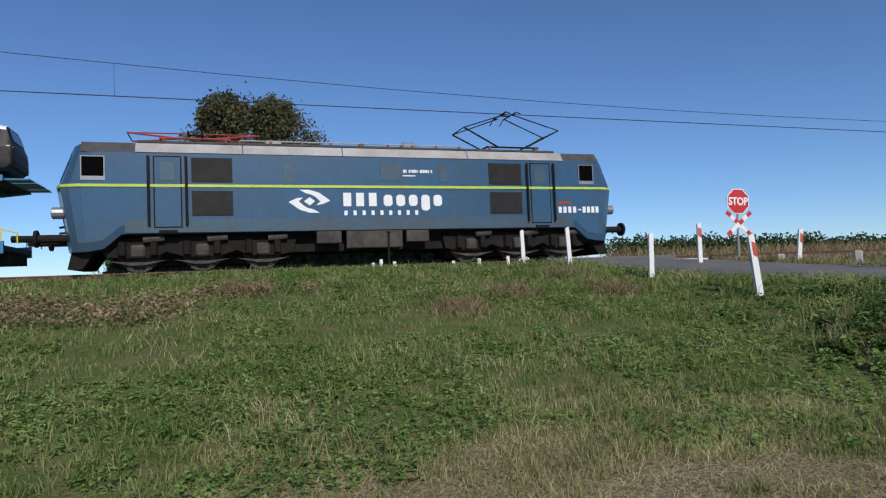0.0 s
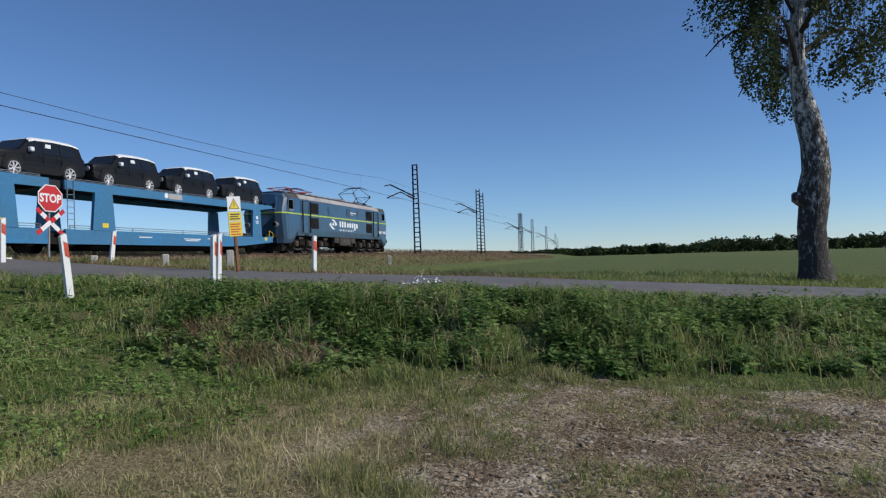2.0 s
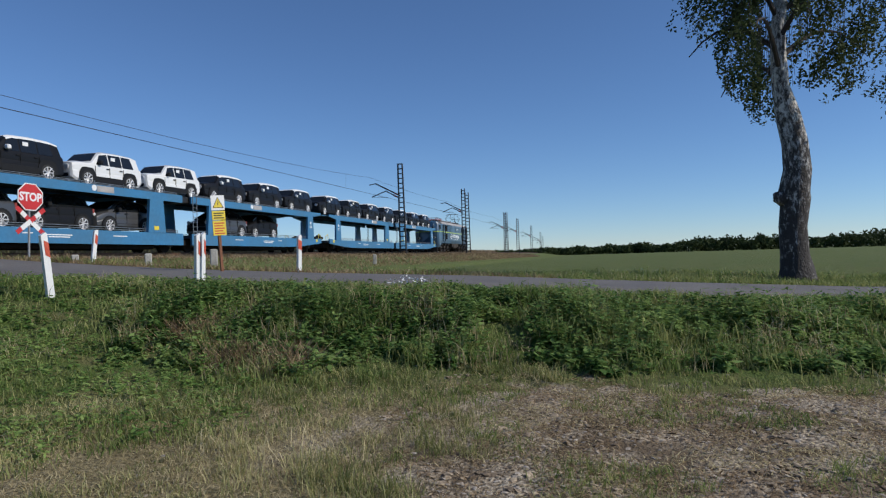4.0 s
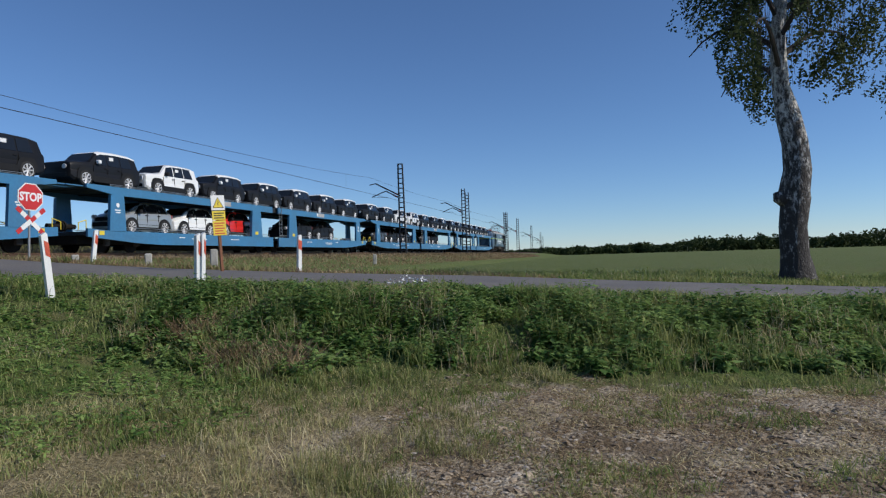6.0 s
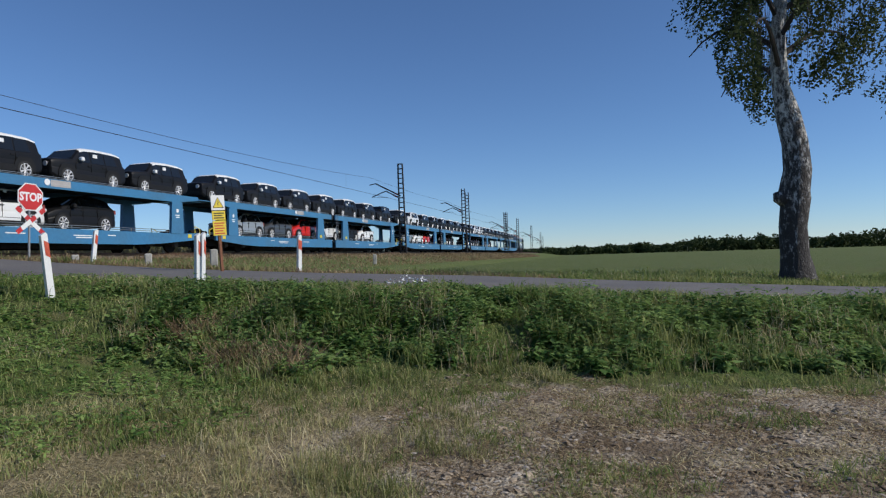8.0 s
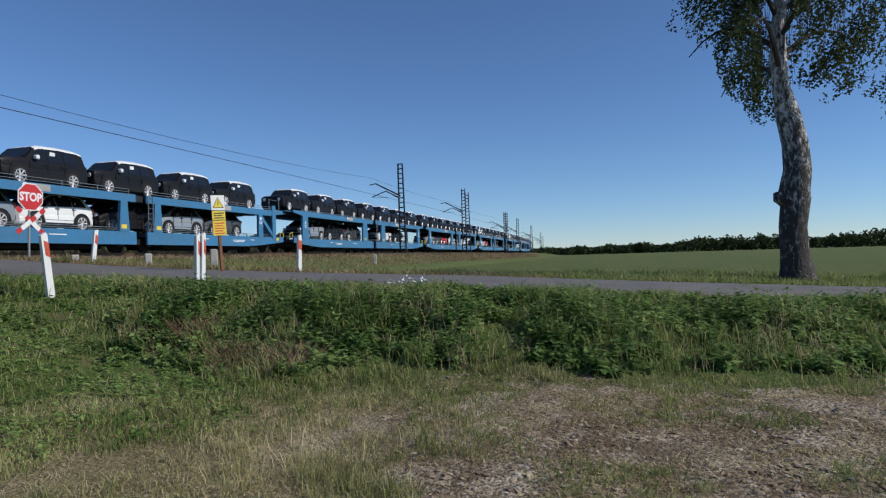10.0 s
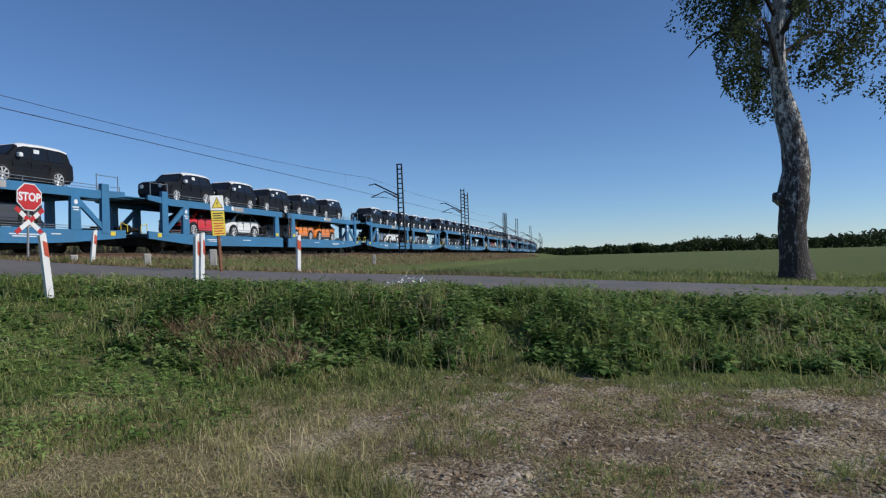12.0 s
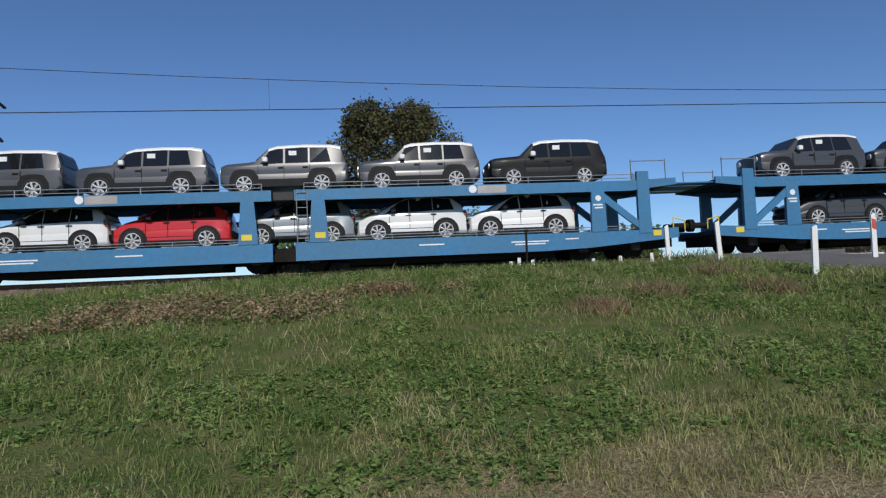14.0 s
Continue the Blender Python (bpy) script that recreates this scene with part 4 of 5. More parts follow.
def place_car(code, ahead, z):
    if code == ".":
        return
    if code not in FIRST:
        ob = FIRST[code] = car("suv", SUV[code][1], SUV[code][0], SUV[code][2]) if code in SUV else car("mpv", MPV[code][1], MPV[code][0], False)
    else:
        ob = copy_thing(FIRST[code], Matrix())
    TRAIN.append((ob, ahead, z))


engine = loco()
TRAIN.append((engine, 0.0, 0.0))
LONG, SHORT = wagon(True), wagon(False)
# upper row and lower row of each wagon, front car first
LOADS = [("kkkkkkk", "......"), ("kkkwwkk", "KG.GKG"), ("kkkkkwk", "KK.RWS"), ("bkkkkkk", "WKWRGS"), ("kkkkkkk", "KW.GKS"),
         ("kkkkk", "GSKWS"), ("kkkkk", "OOKWR"), ("kkkkk", "GGSKG"), ("bkkng", "KRWWG"), ("kgggg", "WWSRW"), ("ggkkk", "WWSGS")]
back = 9.62
for i, (up, low) in enumerate(LOADS):
    long = i < 5
    L = 31.75 if long else 27.15
    mid = -(back + L / 2)
    w = (LONG if i == 0 else copy_thing(LONG, Matrix())) if long else (SHORT if i == 5 else copy_thing(SHORT, Matrix()))
    TRAIN.append((w, mid, 0.0))
    n = len(up)
    pitch = 4.42 if long else 4.38
    for k, code in enumerate(up):
        place_car(code, mid + (n - 1) / 2 * pitch - k * pitch, 2.77 if long else 2.55)
    spots = [8.4, 4.7, 0.5, -3.4, -7.1, -10.8] if long else [7.2, 3.5, -0.2, -4.1, -7.8]
    for code, x in zip(low, spots):
        place_car(code, mid + x + {8: 0.1, 9: 0.55}.get(i, 0.0 if long else 0.2), 0.86)
    back += L
# ---- roadside ----
def guide_post(x, y, base, h, lean=0.0, turn=-45, mark=M_ORANGE, w=0.12, label="white plastic guide post with a red stripe in grass", low=0.14, band=0.045):
    """lean: degrees by which the top tips to the viewer's right; turn: the way its face looks."""
    t = thing("guide_post", label, "guide post", "guide posts by the crossing")
    t.matrix_basis = pose(x, y, base, 0, lean, turn)
    bm = prism(B(), [(-w / 2, -0.35), (w / 2, -0.35), (w / 2, h - 0.03), (w * 0.3, h), (-w * 0.42, h - 0.05)], -0.045, 0.045)
    part("post", bm, M_WHITE, t)
    if mark:
        bm = prism(B(), [(-w / 2 + band, h - low - 0.26), (w / 2 + 0.003, h - low - 0.32), (w / 2 + 0.003, h - low - 0.05), (-w / 2 + band, h - low)], -0.05, -0.046)
        part("reflector_stripe", bm, mark, t, "faded red stripe")
    return t


def polar(az, r):
    return r * math.sin(radians(az)), r * math.cos(radians(az))


def post_at(az, r, base, h, lean=0.0, **k):
    x, y = polar(az, r)
    return guide_post(x, y, base, h, lean, turn=-az * 0.4, **k)


post_at(35.98, 16.7, -0.67, 1.02, 1.5, mark=None, label="plain white guide post at the grass edge")
post_at(43.9, 13.8, -0.92, 0.96, -6.0)
post_at(46.8, 22.4, -0.52, 1.05, 6.0, label="white guide post with a yellow-red stripe leaning over")
post_at(39.8, 21.0, -0.2, 1.0, 0.5, band=0.02)
post_at(54.28, 13.8, -1.0, 1.0, 1.0, w=0.09, label="white guide post with a torn red stripe")
post_at(54.66, 13.8, -1.0, 1.02, 1.8, w=0.08, label="second white guide post leaning on its twin")
post_at(62.4, 19.5, -0.88, 1.04, 1.5, band=-0.003, label="white guide post with a broad red band")
post_at(25.5, 21.0, -0.10, 1.0, -1.5, mark=None, label="plain white guide post beside the track")
post_at(29.4, 20.0, -0.18, 1.02, -2.5, mark=None, label="plain white guide post leaning beside the track")
for az, h, r in ((12.5, 0.22, 20.2), (13.2, 0.32, 20.2), (14.4, 0.24, 20.2), (19.5, 0.2, 20.6), (21.7, 0.25, 21), (24.2, 0.3, 21.4)):
    x, y = polar(az, r)
    t = thing("marker_stub", "short white wooden marker stub beside the track", "marker stub", "marker stubs by the track", pose(x, y, -0.2, 0, random.uniform(-6, 6), -az))
    part("stub", box(B(), -0.05, 0.05, -0.04, 0.04, -0.3, h, 0.01), M_WHITE, t)
for az, h, r in ((45.6, 0.42, 23.5), (50.7, 0.40, 23.0), (55.6, 0.45, 21.0), (68.8, 0.3, 40.0)):
    x, y = polar(az, r)
    t = thing("concrete_stub", "weathered grey concrete marker stub in dry grass", "concrete stub", "concrete stubs by the crossing", pose(x, y, -0.62, 0, random.uniform(-3, 3), -az))
    part("stub", box(B(), -0.11, 0.11, -0.09, 0.09, -0.3, h, 0.03), M_CONCRETE, t)
x, y = polar(13.9, 20.0)
t = thing("thin_post", "thin dark steel post with a small foot plate", "post", "", pose(x, y, -0.25, 0, 1, 0))
part("post", rod(B(), (0, 0, -0.2), (0, 0, 1.15), 0.035, 6), M_DARK, t)
part("cap", box(B(), -0.06, 0.06, -0.05, 0.05, 1.15, 1.2), M_DARK, t)

# stop sign with the crossing cross under it
x, y = polar(42.71, 24.0)
t = thing("stop_sign", "red octagonal stop sign over a red and white crossing cross", "road sign", "", pose(x, y, -0.28, 0, 1.5, -4))
part("post", rod(B(), (0, 0.03, -0.4), (0, 0.03, 2.3), 0.034, 8), M_GREYPOST, t, "grey steel post")


def octagon(r, y0, y1):
    return prism(B(), [(r * math.cos(math.pi / 8 + k * math.pi / 4), 1.90 + r * math.sin(math.pi / 8 + k * math.pi / 4)) for k in range(8)], y0, y1)


pl = part("plate", octagon(0.455, -0.03, -0.01), M_WHITE, t, "white-edged octagonal plate")
part("red_face", octagon(0.42, -0.036, -0.030), M_SIGNRED, pl)
letters("STOP", 0.36, M_LETTER, pl, Matrix.Translation((-0.375, -0.038, 1.78)) @ FACE, "lettering", 0.012, 0.86)
for sgn in (-1, 1):
    arm = None
    for k in range(6):
        a, b = -0.6 + k * 0.2, -0.4 + k * 0.2
        ca, sa = math.cos(radians(40)), math.sin(radians(40)) * sgn
        pts = [(u * ca - v * sa, 1.16 + u * sa + v * ca) for u, v in ((a, -0.07), (b, -0.07), (b, 0.07), (a, 0.07))]
        part("cross_segment", prism(B(), pts, -0.035 - 0.008 * (sgn + 1), -0.025 - 0.008 * (sgn + 1)), M_SIGNRED if k in (0, 5, 2) and sgn < 0 or k in (0, 5, 3) and sgn > 0 else M_WHITE, t)

# yellow warning board on a rusty post
x, y = polar(56.25, 18.0)
t = thing("warning_board", "narrow yellow and white electricity warning board on a rusty post", "warning sign", "", pose(x, y, -0.72, 0, -3.5, -28))
part("post", box(B(), -0.04, 0.04, 0.0, 0.06, -0.4, 1.0, 0.01), M_RUST, t, "rusty brown post")
b = part("white_panel", box(B(), -0.185, 0.185, -0.025, -0.005, 1.49, 1.87), M_WHITE, t)
part("triangle", prism(B(), [(-0.13, 1.56), (0.13, 1.56), (0.0, 1.80)], -0.030, -0.026), M_YELLOW, b)
part("triangle_edge", prism(B(), [(-0.155, 1.545), (0.155, 1.545), (0.0, 1.83)], -0.027, -0.0255), M_BLACK, b)
part("bolt_mark", prism(B(), [(-0.01, 1.75), (0.02, 1.68), (0.0, 1.67), (0.012, 1.60), (-0.025, 1.67), (-0.005, 1.68)], -0.033, -0.0305), M_BLACK, b)
for z0, z1, m in ((1.24, 1.47, M_BLACK), (0.84, 1.22, M_SIGNRED)):
    p = part("yellow_panel", box(B(), -0.18, 0.18, -0.025, -0.005, z0, z1), M_YELLOW, t)
    n = 3 if m is M_BLACK else 5
    for k in range(n):
        z = z0 + 0.035 + (z1 - z0 - 0.05) * k / n
        part("text_bar", box(B(), -0.14, 0.14 - 0.05 * (k % 2), -0.0285, -0.0255, z, z + 0.028), m, p)


# ---- overhead line ----
def lattice_mast(x, y, base, height, arm, label="dark lattice steel catenary mast beside the track", lean=0.0):
    t = thing("catenary_mast", label, "catenary mast", "catenary masts along the track", pose(x, y, base, 0, lean, track_turn(x)))
    bm = B()
    box(bm, -0.35, 0.35, -0.35, 0.35, -0.6, 0.25, 0.04)
    part("foundation", bm, M_CONCRETE, t)
    w0, w1 = 0.30, 0.21
    for s in (-1, 1):
        bm = B()
        loft(bm, [[(-0.09, s * w - 0.05, z), (-0.09, s * w + 0.05, z), (0.09, s * w + 0.05, z), (0.09, s * w - 0.05, z)] for w, z in ((w0, 0.2), (w1, height))])
        part("leg", bm, M_MAST, t)
    n = int(height / 0.45)
    for k in range(n):
        z = 0.35 + k * 0.45
        w = w0 + (w1 - w0) * z / height
        part("lattice_bar", box(B(), -0.08, 0.08, -w, w, z, z + 0.09), M_MAST, t)
    if arm:
        bm = B()
        rod(bm, (0, 0.1, height - 3.0), (0, 2.5, height - 1.75), 0.07), rod(bm, (0, 2.5, height - 1.75), (0, 3.1, height - 1.85), 0.05)
        part("stay_tube", bm, M_MAST, t)
        bm = B()
        rod(bm, (0, 0.1, height - 3.25), (0, 1.5, height - 2.5), 0.06), rod(bm, (0, 1.5, height - 2.5), (0, 2.9, height - 3.0), 0.05), rod(bm, (0, 2.9, height - 3.0), (0, 1.3, height - 3.1), 0.02)
        part("cantilever", bm, M_MAST, t)
        for y0, z0 in ((0.3, height - 2.9), (0.35, height - 3.12)):
            part("insulator", rod(B(), (0, y0, z0), (0, y0 + 0.4, z0 + 0.2), 0.075, 8), M_RED, t)
    return t


MASTS = [(-11.4, 0), (58.8, 1), (86.0, 2), (88.4, 3), (125.5, 4), (127.4, 5), (147.5, 6), (188.0, 7), (250, 8), (310, 9)]
for x, k in MASTS:
    h = {1: 9.0, 2: 9.2, 3: 8.9}.get(k, 8.4)
    lattice_mast(x, track_y(x) - 2.75, -0.75, h, k not in (3, 5), lean=-2.0 if k == 1 else -0.5)


def wire(name, pts, r, label):
    cu = bpy.data.curves.new(name, "CURVE")
    cu.dimensions, cu.bevel_depth, cu.bevel_resolution = "3D", r, 1
    sp = cu.splines.new("POLY")
    sp.points.add(len(pts) - 1)
    for q, p in zip(sp.points, pts):
        q.co = (*p, 1)
    cu.materials.append(M_WIRE)
    return tagged(new(name, cu), label, "overhead wire")


spans = [-150, -80.5, -11.4, 57.8, 88, 127, 150, 188, 250, 310, 380]
mess, cont = [], []
for a, b in zip(spans, spans[1:]):
    for k in range(12):
        x = a + (b - a) * k / 12
        u = (k / 12 - 0.5) * 2
        sag = 1.05 * ((b - a) / 69) ** 2
        mess.append((x, track_y(x), 7.0 - sag * (1 - u * u)))
    cont.append((a, track_y(a) + (0.2 if len(cont) % 2 else -0.2), 5.52))
cont = [(x, track_y(x) + 0.15 * math.sin(x / 22), 5.52) for x in range(-150, 381, 10)]
wire("messenger_wire", mess, 0.011, "thin dark sagging messenger wire over the track")
wire("contact_wire", cont, 0.016, "dark copper contact wire over the track")
for x in (-3, 52):
    z = float(np.interp(x, [p[0] for p in mess], [p[2] for p in mess]))
    if z - 5.52 > 0.2:
        wire("dropper", [(x, track_y(x), z), (x, track_y(x) + 0.02, 5.53)], 0.005, "hair-thin dropper wire between overhead wires")

# ---- plants ----
rng = np.random.default_rng(7)
L_GRASS = leafy("grass_green", (0.13, 0.20, 0.05), (0.38, 0.39, 0.16), 0.45)
L_OLIVE = leafy("grass_olive", (0.165, 0.195, 0.06), (0.56, 0.51, 0.26), 0.4)
L_DRY = leafy("grass_dry", (0.30, 0.25, 0.13), (0.66, 0.57, 0.35), 0.4)
L_WEED = leafy("weed_leaves", (0.10, 0.20, 0.045), (0.33, 0.44, 0.14), 0.45, 0.5)
L_DARKWEED = leafy("nettle_leaves", (0.045, 0.115, 0.025), (0.24, 0.34, 0.11), 0.35, 0.5)
L_BROWN = leafy("withered_leaves", (0.19, 0.13, 0.075), (0.44, 0.33, 0.20), 0.3, 0.8)
L_BIRCH = leafy("birch_leaves", (0.04, 0.058, 0.02), (0.085, 0.10, 0.038), 0.25, 0.55)
L_TREE = leafy("tree_leaves", (0.085, 0.088, 0.042), (0.135, 0.125, 0.062), 0.3, 0.6)
L_WOOD = leafy("far_wood_leaves", (0.035, 0.055, 0.02), (0.06, 0.08, 0.03), 0.15, 0.7)
L_CORN = leafy("corn_leaves", (0.15, 0.155, 0.06), (0.31, 0.26, 0.12), 0.3, 0.6)


def quads_mesh(name, v, material):
    """v: array of n x 4 x 3 corner points, each quad its own island."""
    n = len(v)
    me = bpy.data.meshes.new(name)
    me.vertices.add(n * 4), me.loops.add(n * 4), me.polygons.add(n)
    me.vertices.foreach_set("co", v.reshape(-1).astype(np.float32))
    me.loops.foreach_set("vertex_index", np.arange(n * 4, dtype=np.int32))
    me.polygons.foreach_set("loop_start", np.arange(0, n * 4, 4, dtype=np.int32))
    me.update(calc_edges=True)
    me.validate()
    me.materials.append(material)
    return me


def blades(p, h, w, lean):
    """Grass blades at the points p: quads that taper and lean."""
    n = len(p)
    a, b = rng.uniform(0, 2 * np.pi, n), rng.uniform(0, 2 * np.pi, n)
    side = np.stack([np.cos(a), np.sin(a), np.zeros(n)], 1) * (w / 2)[:, None]
    tip = p + np.stack([np.cos(b) * lean * h, np.sin(b) * lean * h, h], 1)
    return np.stack([p - side, p + side, tip + side * 0.25, tip - side * 0.25], 1)


def leaves(c, s, flat=0.0):
    """Leaf-shaped quads of size s round the centres c, turned at random; flat: how level they lie."""
    n = len(c)
    u = rng.normal(size=(n, 3))
    u[:, 2] *= 1 - flat
    u /= np.linalg.norm(u, axis=1)[:, None] + 1e-9
    v = np.cross(u, rng.normal(size=(n, 3)))
    v[:, 2] *= 1 - flat * 0.6
    v /= np.linalg.norm(v, axis=1)[:, None] + 1e-9
    u, v = u * s[:, None] / 2, v * s[:, None] * 0.3
    return np.stack([c - u, c + v - u * 0.1, c + u, c - v - u * 0.1], 1)


def grow(x, y):
    return np.array([(a, b, terrain(a, b) - 0.01) for a, b in zip(x, y)])


def in_lot(x, y):
    w = np.array([noise.noise((a * 1.1, b * 1.1, 5)) for a, b in zip(x, y)])
    return (y + w * 1.1 < 1.7) & (x + w < 7.8)


def field_noise(x, y, s, k):
    return np.array([noise.noise((a * s, b * s, k)) for a, b in zip(x, y)])


def off_road(x, y, gap=0.1):
    rx = np.interp(y, [a for a, _ in ROAD_X], [b for _, b in ROAD_X])
    return (np.abs(x - rx) > ROAD_W + gap) & (np.abs(y - TRACK_Y) > 2.5)


def sample(n, az0, az1, r0, r1, power=0.5):
    """Points spread over a sector round the viewing place, denser towards it for power > 0.5."""
    az = np.radians(rng.uniform(az0, az1, n))
    r = r0 + (r1 - r0) * rng.uniform(0, 1, n) ** (1 / (2 * power) if power != 0.5 else 1)
    return r * np.sin(az), r * np.cos(az), r


def stuff(name, quads, material, label, category):
    return tagged(new(name, quads_mesh(name, quads, material)), label, category, kind="stuff")


def keep(m, *arrays):
    return tuple(a[m] for a in arrays)


def strips(name, p, h, w, bend, material, label, category):
    """Blades that arch over: two joined quads each, an island of its own."""
    n = len(p)
    a, b = rng.uniform(0, 2 * np.pi, n), rng.uniform(0, 2 * np.pi, n)
    side = np.stack([np.cos(a), np.sin(a), np.zeros(n)], 1) * (w / 2)[:, None]
    way = np.stack([np.cos(b), np.sin(b), np.zeros(n)], 1) * (h * bend)[:, None]
    up = np.zeros((n, 3))
    up[:, 2] = h
    mid, tip = p + way * 0.32 + up * 0.62, p + way + up * (1 - 0.28 * np.minimum(bend, 1.6))[:, None]
    v = np.stack([p - side, p + side, mid - side * 0.8, mid + side * 0.8, tip - side * 0.12, tip + side * 0.12], 1)
    me = bpy.data.meshes.new(name)
    me.vertices.add(n * 6), me.loops.add(n * 8), me.polygons.add(n * 2)
    me.vertices.foreach_set("co", v.reshape(-1).astype(np.float32))
    me.loops.foreach_set("vertex_index", (np.arange(n)[:, None] * 6 + np.array([0, 1, 3, 2, 2, 3, 5, 4])).reshape(-1).astype(np.int32))
    me.polygons.foreach_set("loop_start", np.arange(0, n * 8, 4, dtype=np.int32))
    me.update(calc_edges=True)
    me.validate()
    me.materials.append(material)
    return tagged(new(name, me), label, category, kind="stuff")


def tufts(x, y, per, spread):
    """Points of many blades round the middle of each tuft, and the number of each one's tuft."""
    k = np.repeat(np.arange(len(x)), per)
    p = grow(x, y)[k]
    p[:, :2] += rng.normal(0, 1, (len(p), 2)) * np.asarray(spread)
    return p, k


def skewed(x, y, r):
    return r - 0.42 * np.minimum(x, 6.0)


# straw-coloured lawn round the lot: matted stalks, then upright tufts
x, y, r = sample(9000, -46, 112, 3.3, 10.5)
m = (~in_lot(x, y)) & (skewed(x, y, r) + 2.0 * field_noise(x, y, 0.7, 2) < 5.7)
x, y, r = keep(m, x, y, r)
p, k = tufts(x, y, 11, 0.09)
strips("dry_grass", p, rng.uniform(0.02, 0.07, len(p)), 0.004 + 0.0006 * r[k], rng.uniform(0.8, 3.4, len(p)), L_DRY, "straw-coloured dry mown grass round the lot", "grass")
x, y, r = sample(6500, -46, 112, 3.3, 11)
m = (~in_lot(x, y)) & (skewed(x, y, r) + 2.0 * field_noise(x, y, 0.7, 2) < 6.0) & (field_noise(x, y, 1.1, 13) > -0.22)
x, y, r = keep(m, x, y, r)
size = np.clip(0.11 + 0.10 * field_noise(x, y, 0.8, 17), 0.05, 0.22) * rng.uniform(0.6, 1.4, len(x))
p, k = tufts(x, y, 15, 0.05)
strips("straw_tufts", p, size[k] * rng.uniform(0.5, 1.25, len(p)), 0.004 + 0.0006 * r[k], rng.uniform(0.15, 1.2, len(p)), L_OLIVE, "olive and straw grass tufts on the lawn", "grass")
# green grass on the slope, in tufts
x, y, r = sample(10500, -50, 112, 3.5, 25)
m = (~in_lot(x, y)) & off_road(x, y) & (y < TRACK_Y - 2.3) & (skewed(x, y, r) + 2.2 * field_noise(x, y, 0.6, 4) > 4.4)
x, y, r = keep(m, x, y, r)
size = np.clip(0.10 + 0.006 * (r - 5) + 0.10 * field_noise(x, y, 0.5, 14), 0.05, 0.30) * rng.uniform(0.6, 1.4, len(x))
p, k = tufts(x, y, 14, (0.05 + 0.006 * np.repeat(r, 14))[:, None])
strips("green_grass", p, size[k] * rng.uniform(0.5, 1.3, len(p)), 0.005 + 0.0008 * r[k], rng.uniform(0.2, 1.3, len(p)), L_GRASS, "rough green grass tufts over the bank", "grass")
# straw mixed through the slope
x, y, r = sample(5200, -50, 112, 5, 24)
m = off_road(x, y) & (~in_lot(x, y)) & (y < TRACK_Y - 2.3) & (field_noise(x, y, 0.55, 21) > np.where(x > 8, 0.12, 0.22))
x, y, r = keep(m, x, y, r)
p, k = tufts(x, y, 8, (0.05 + 0.006 * np.repeat(r, 8))[:, None])
strips("straw", p, rng.uniform(0.06, 0.26, len(p)), 0.004 + 0.0007 * r[k], rng.uniform(0.3, 1.5, len(p)), L_DRY, "dead straw stalks among the green grass", "grass")


def plants(x, y, tall, tiers, size, flop=0.45):
    """Upright leafy stems: tiers of paired leaves that point outwards and droop, smaller to the top."""
    n = len(x)
    g = grow(x, y)
    turn, tilt = rng.uniform(0, 6.28, n), rng.normal(0, 0.16, (n, 2))
    out = []
    for j in range(tiers):
        f = (j + 0.6) / tiers
        for q in range(3):
            a = turn + j * 1.15 + q * 2.094 + rng.normal(0, 0.3, n)
            s = size * (1.2 - 0.6 * f) * rng.uniform(0.7, 1.3, n)
            d = np.stack([np.cos(a), np.sin(a), rng.normal(-flop + 0.55 * f, 0.28, n)], 1)
            d /= np.linalg.norm(d, axis=1)[:, None]
            w = np.cross(d, (0, 0, 1.0))
            w += rng.normal(0, 0.25, (n, 3))
            w /= np.linalg.norm(w, axis=1)[:, None]
            c = g + np.stack([tilt[:, 0] * tall * f, tilt[:, 1] * tall * f, tall * f], 1)
            tip, mid = c + d * s[:, None] * 1.25, c + d * s[:, None] * 0.5
            out.append(np.stack([c, mid + w * s[:, None] * 0.36, tip, mid - w * s[:, None] * 0.36], 1))
    return np.concatenate(out)


# low leafy weeds on the slope
x, y, r = sample(16500, -50, 58, 4.0, 19.5)
m = (field_noise(x, y, 0.42, 33) + 0.5 * field_noise(x, y, 1.7, 35) > -0.12) & off_road(x, y) & (y < TRACK_Y - 2.6) & (skewed(x, y, r) + 1.6 * field_noise(x, y, 0.6, 4) > 4.7)
x, y, r = keep(m, x, y, r)
tall = np.clip(0.13 + 0.12 * field_noise(x, y, 0.7, 36), 0.05, 0.26) * rng.uniform(0.6, 1.3, len(x))
stuff("low_weeds", plants(x, y, tall, 3, (0.042 + 0.0024 * r) * rng.uniform(0.7, 1.25, len(x))), L_WEED, "low leafy green weeds on the bank", "weeds")


# nettles and tall weeds on the bank before the road
def road_gap(x, y):
    return np.interp(y, [a for a, _ in ROAD_X], [b for _, b in ROAD_X]) - ROAD_W - x


def bank(x, y, r):
    off = road_gap(x, y)
    return (off > 0.12) & (off < 4.9 + 1.3 * field_noise(x, y, 0.55, 77)) & (y < 9.6) & (y > -9) & (r > 7.6)


def bank_high(x, y):
    """Mounds: low by the road, highest two metres down the bank."""
    off = road_gap(x, y)
    mound = 0.5 + 0.75 * field_noise(x, y, 0.75, 8) + 0.35 * field_noise(x, y, 2.1, 9)
    return 0.05 + np.clip((off - 0.5) / 2.2, 0.03, 1) * np.clip(0.10 + 0.52 * mound, 0.08, 0.62) * np.clip((5.6 - off) / 2.6, 0.35, 1)


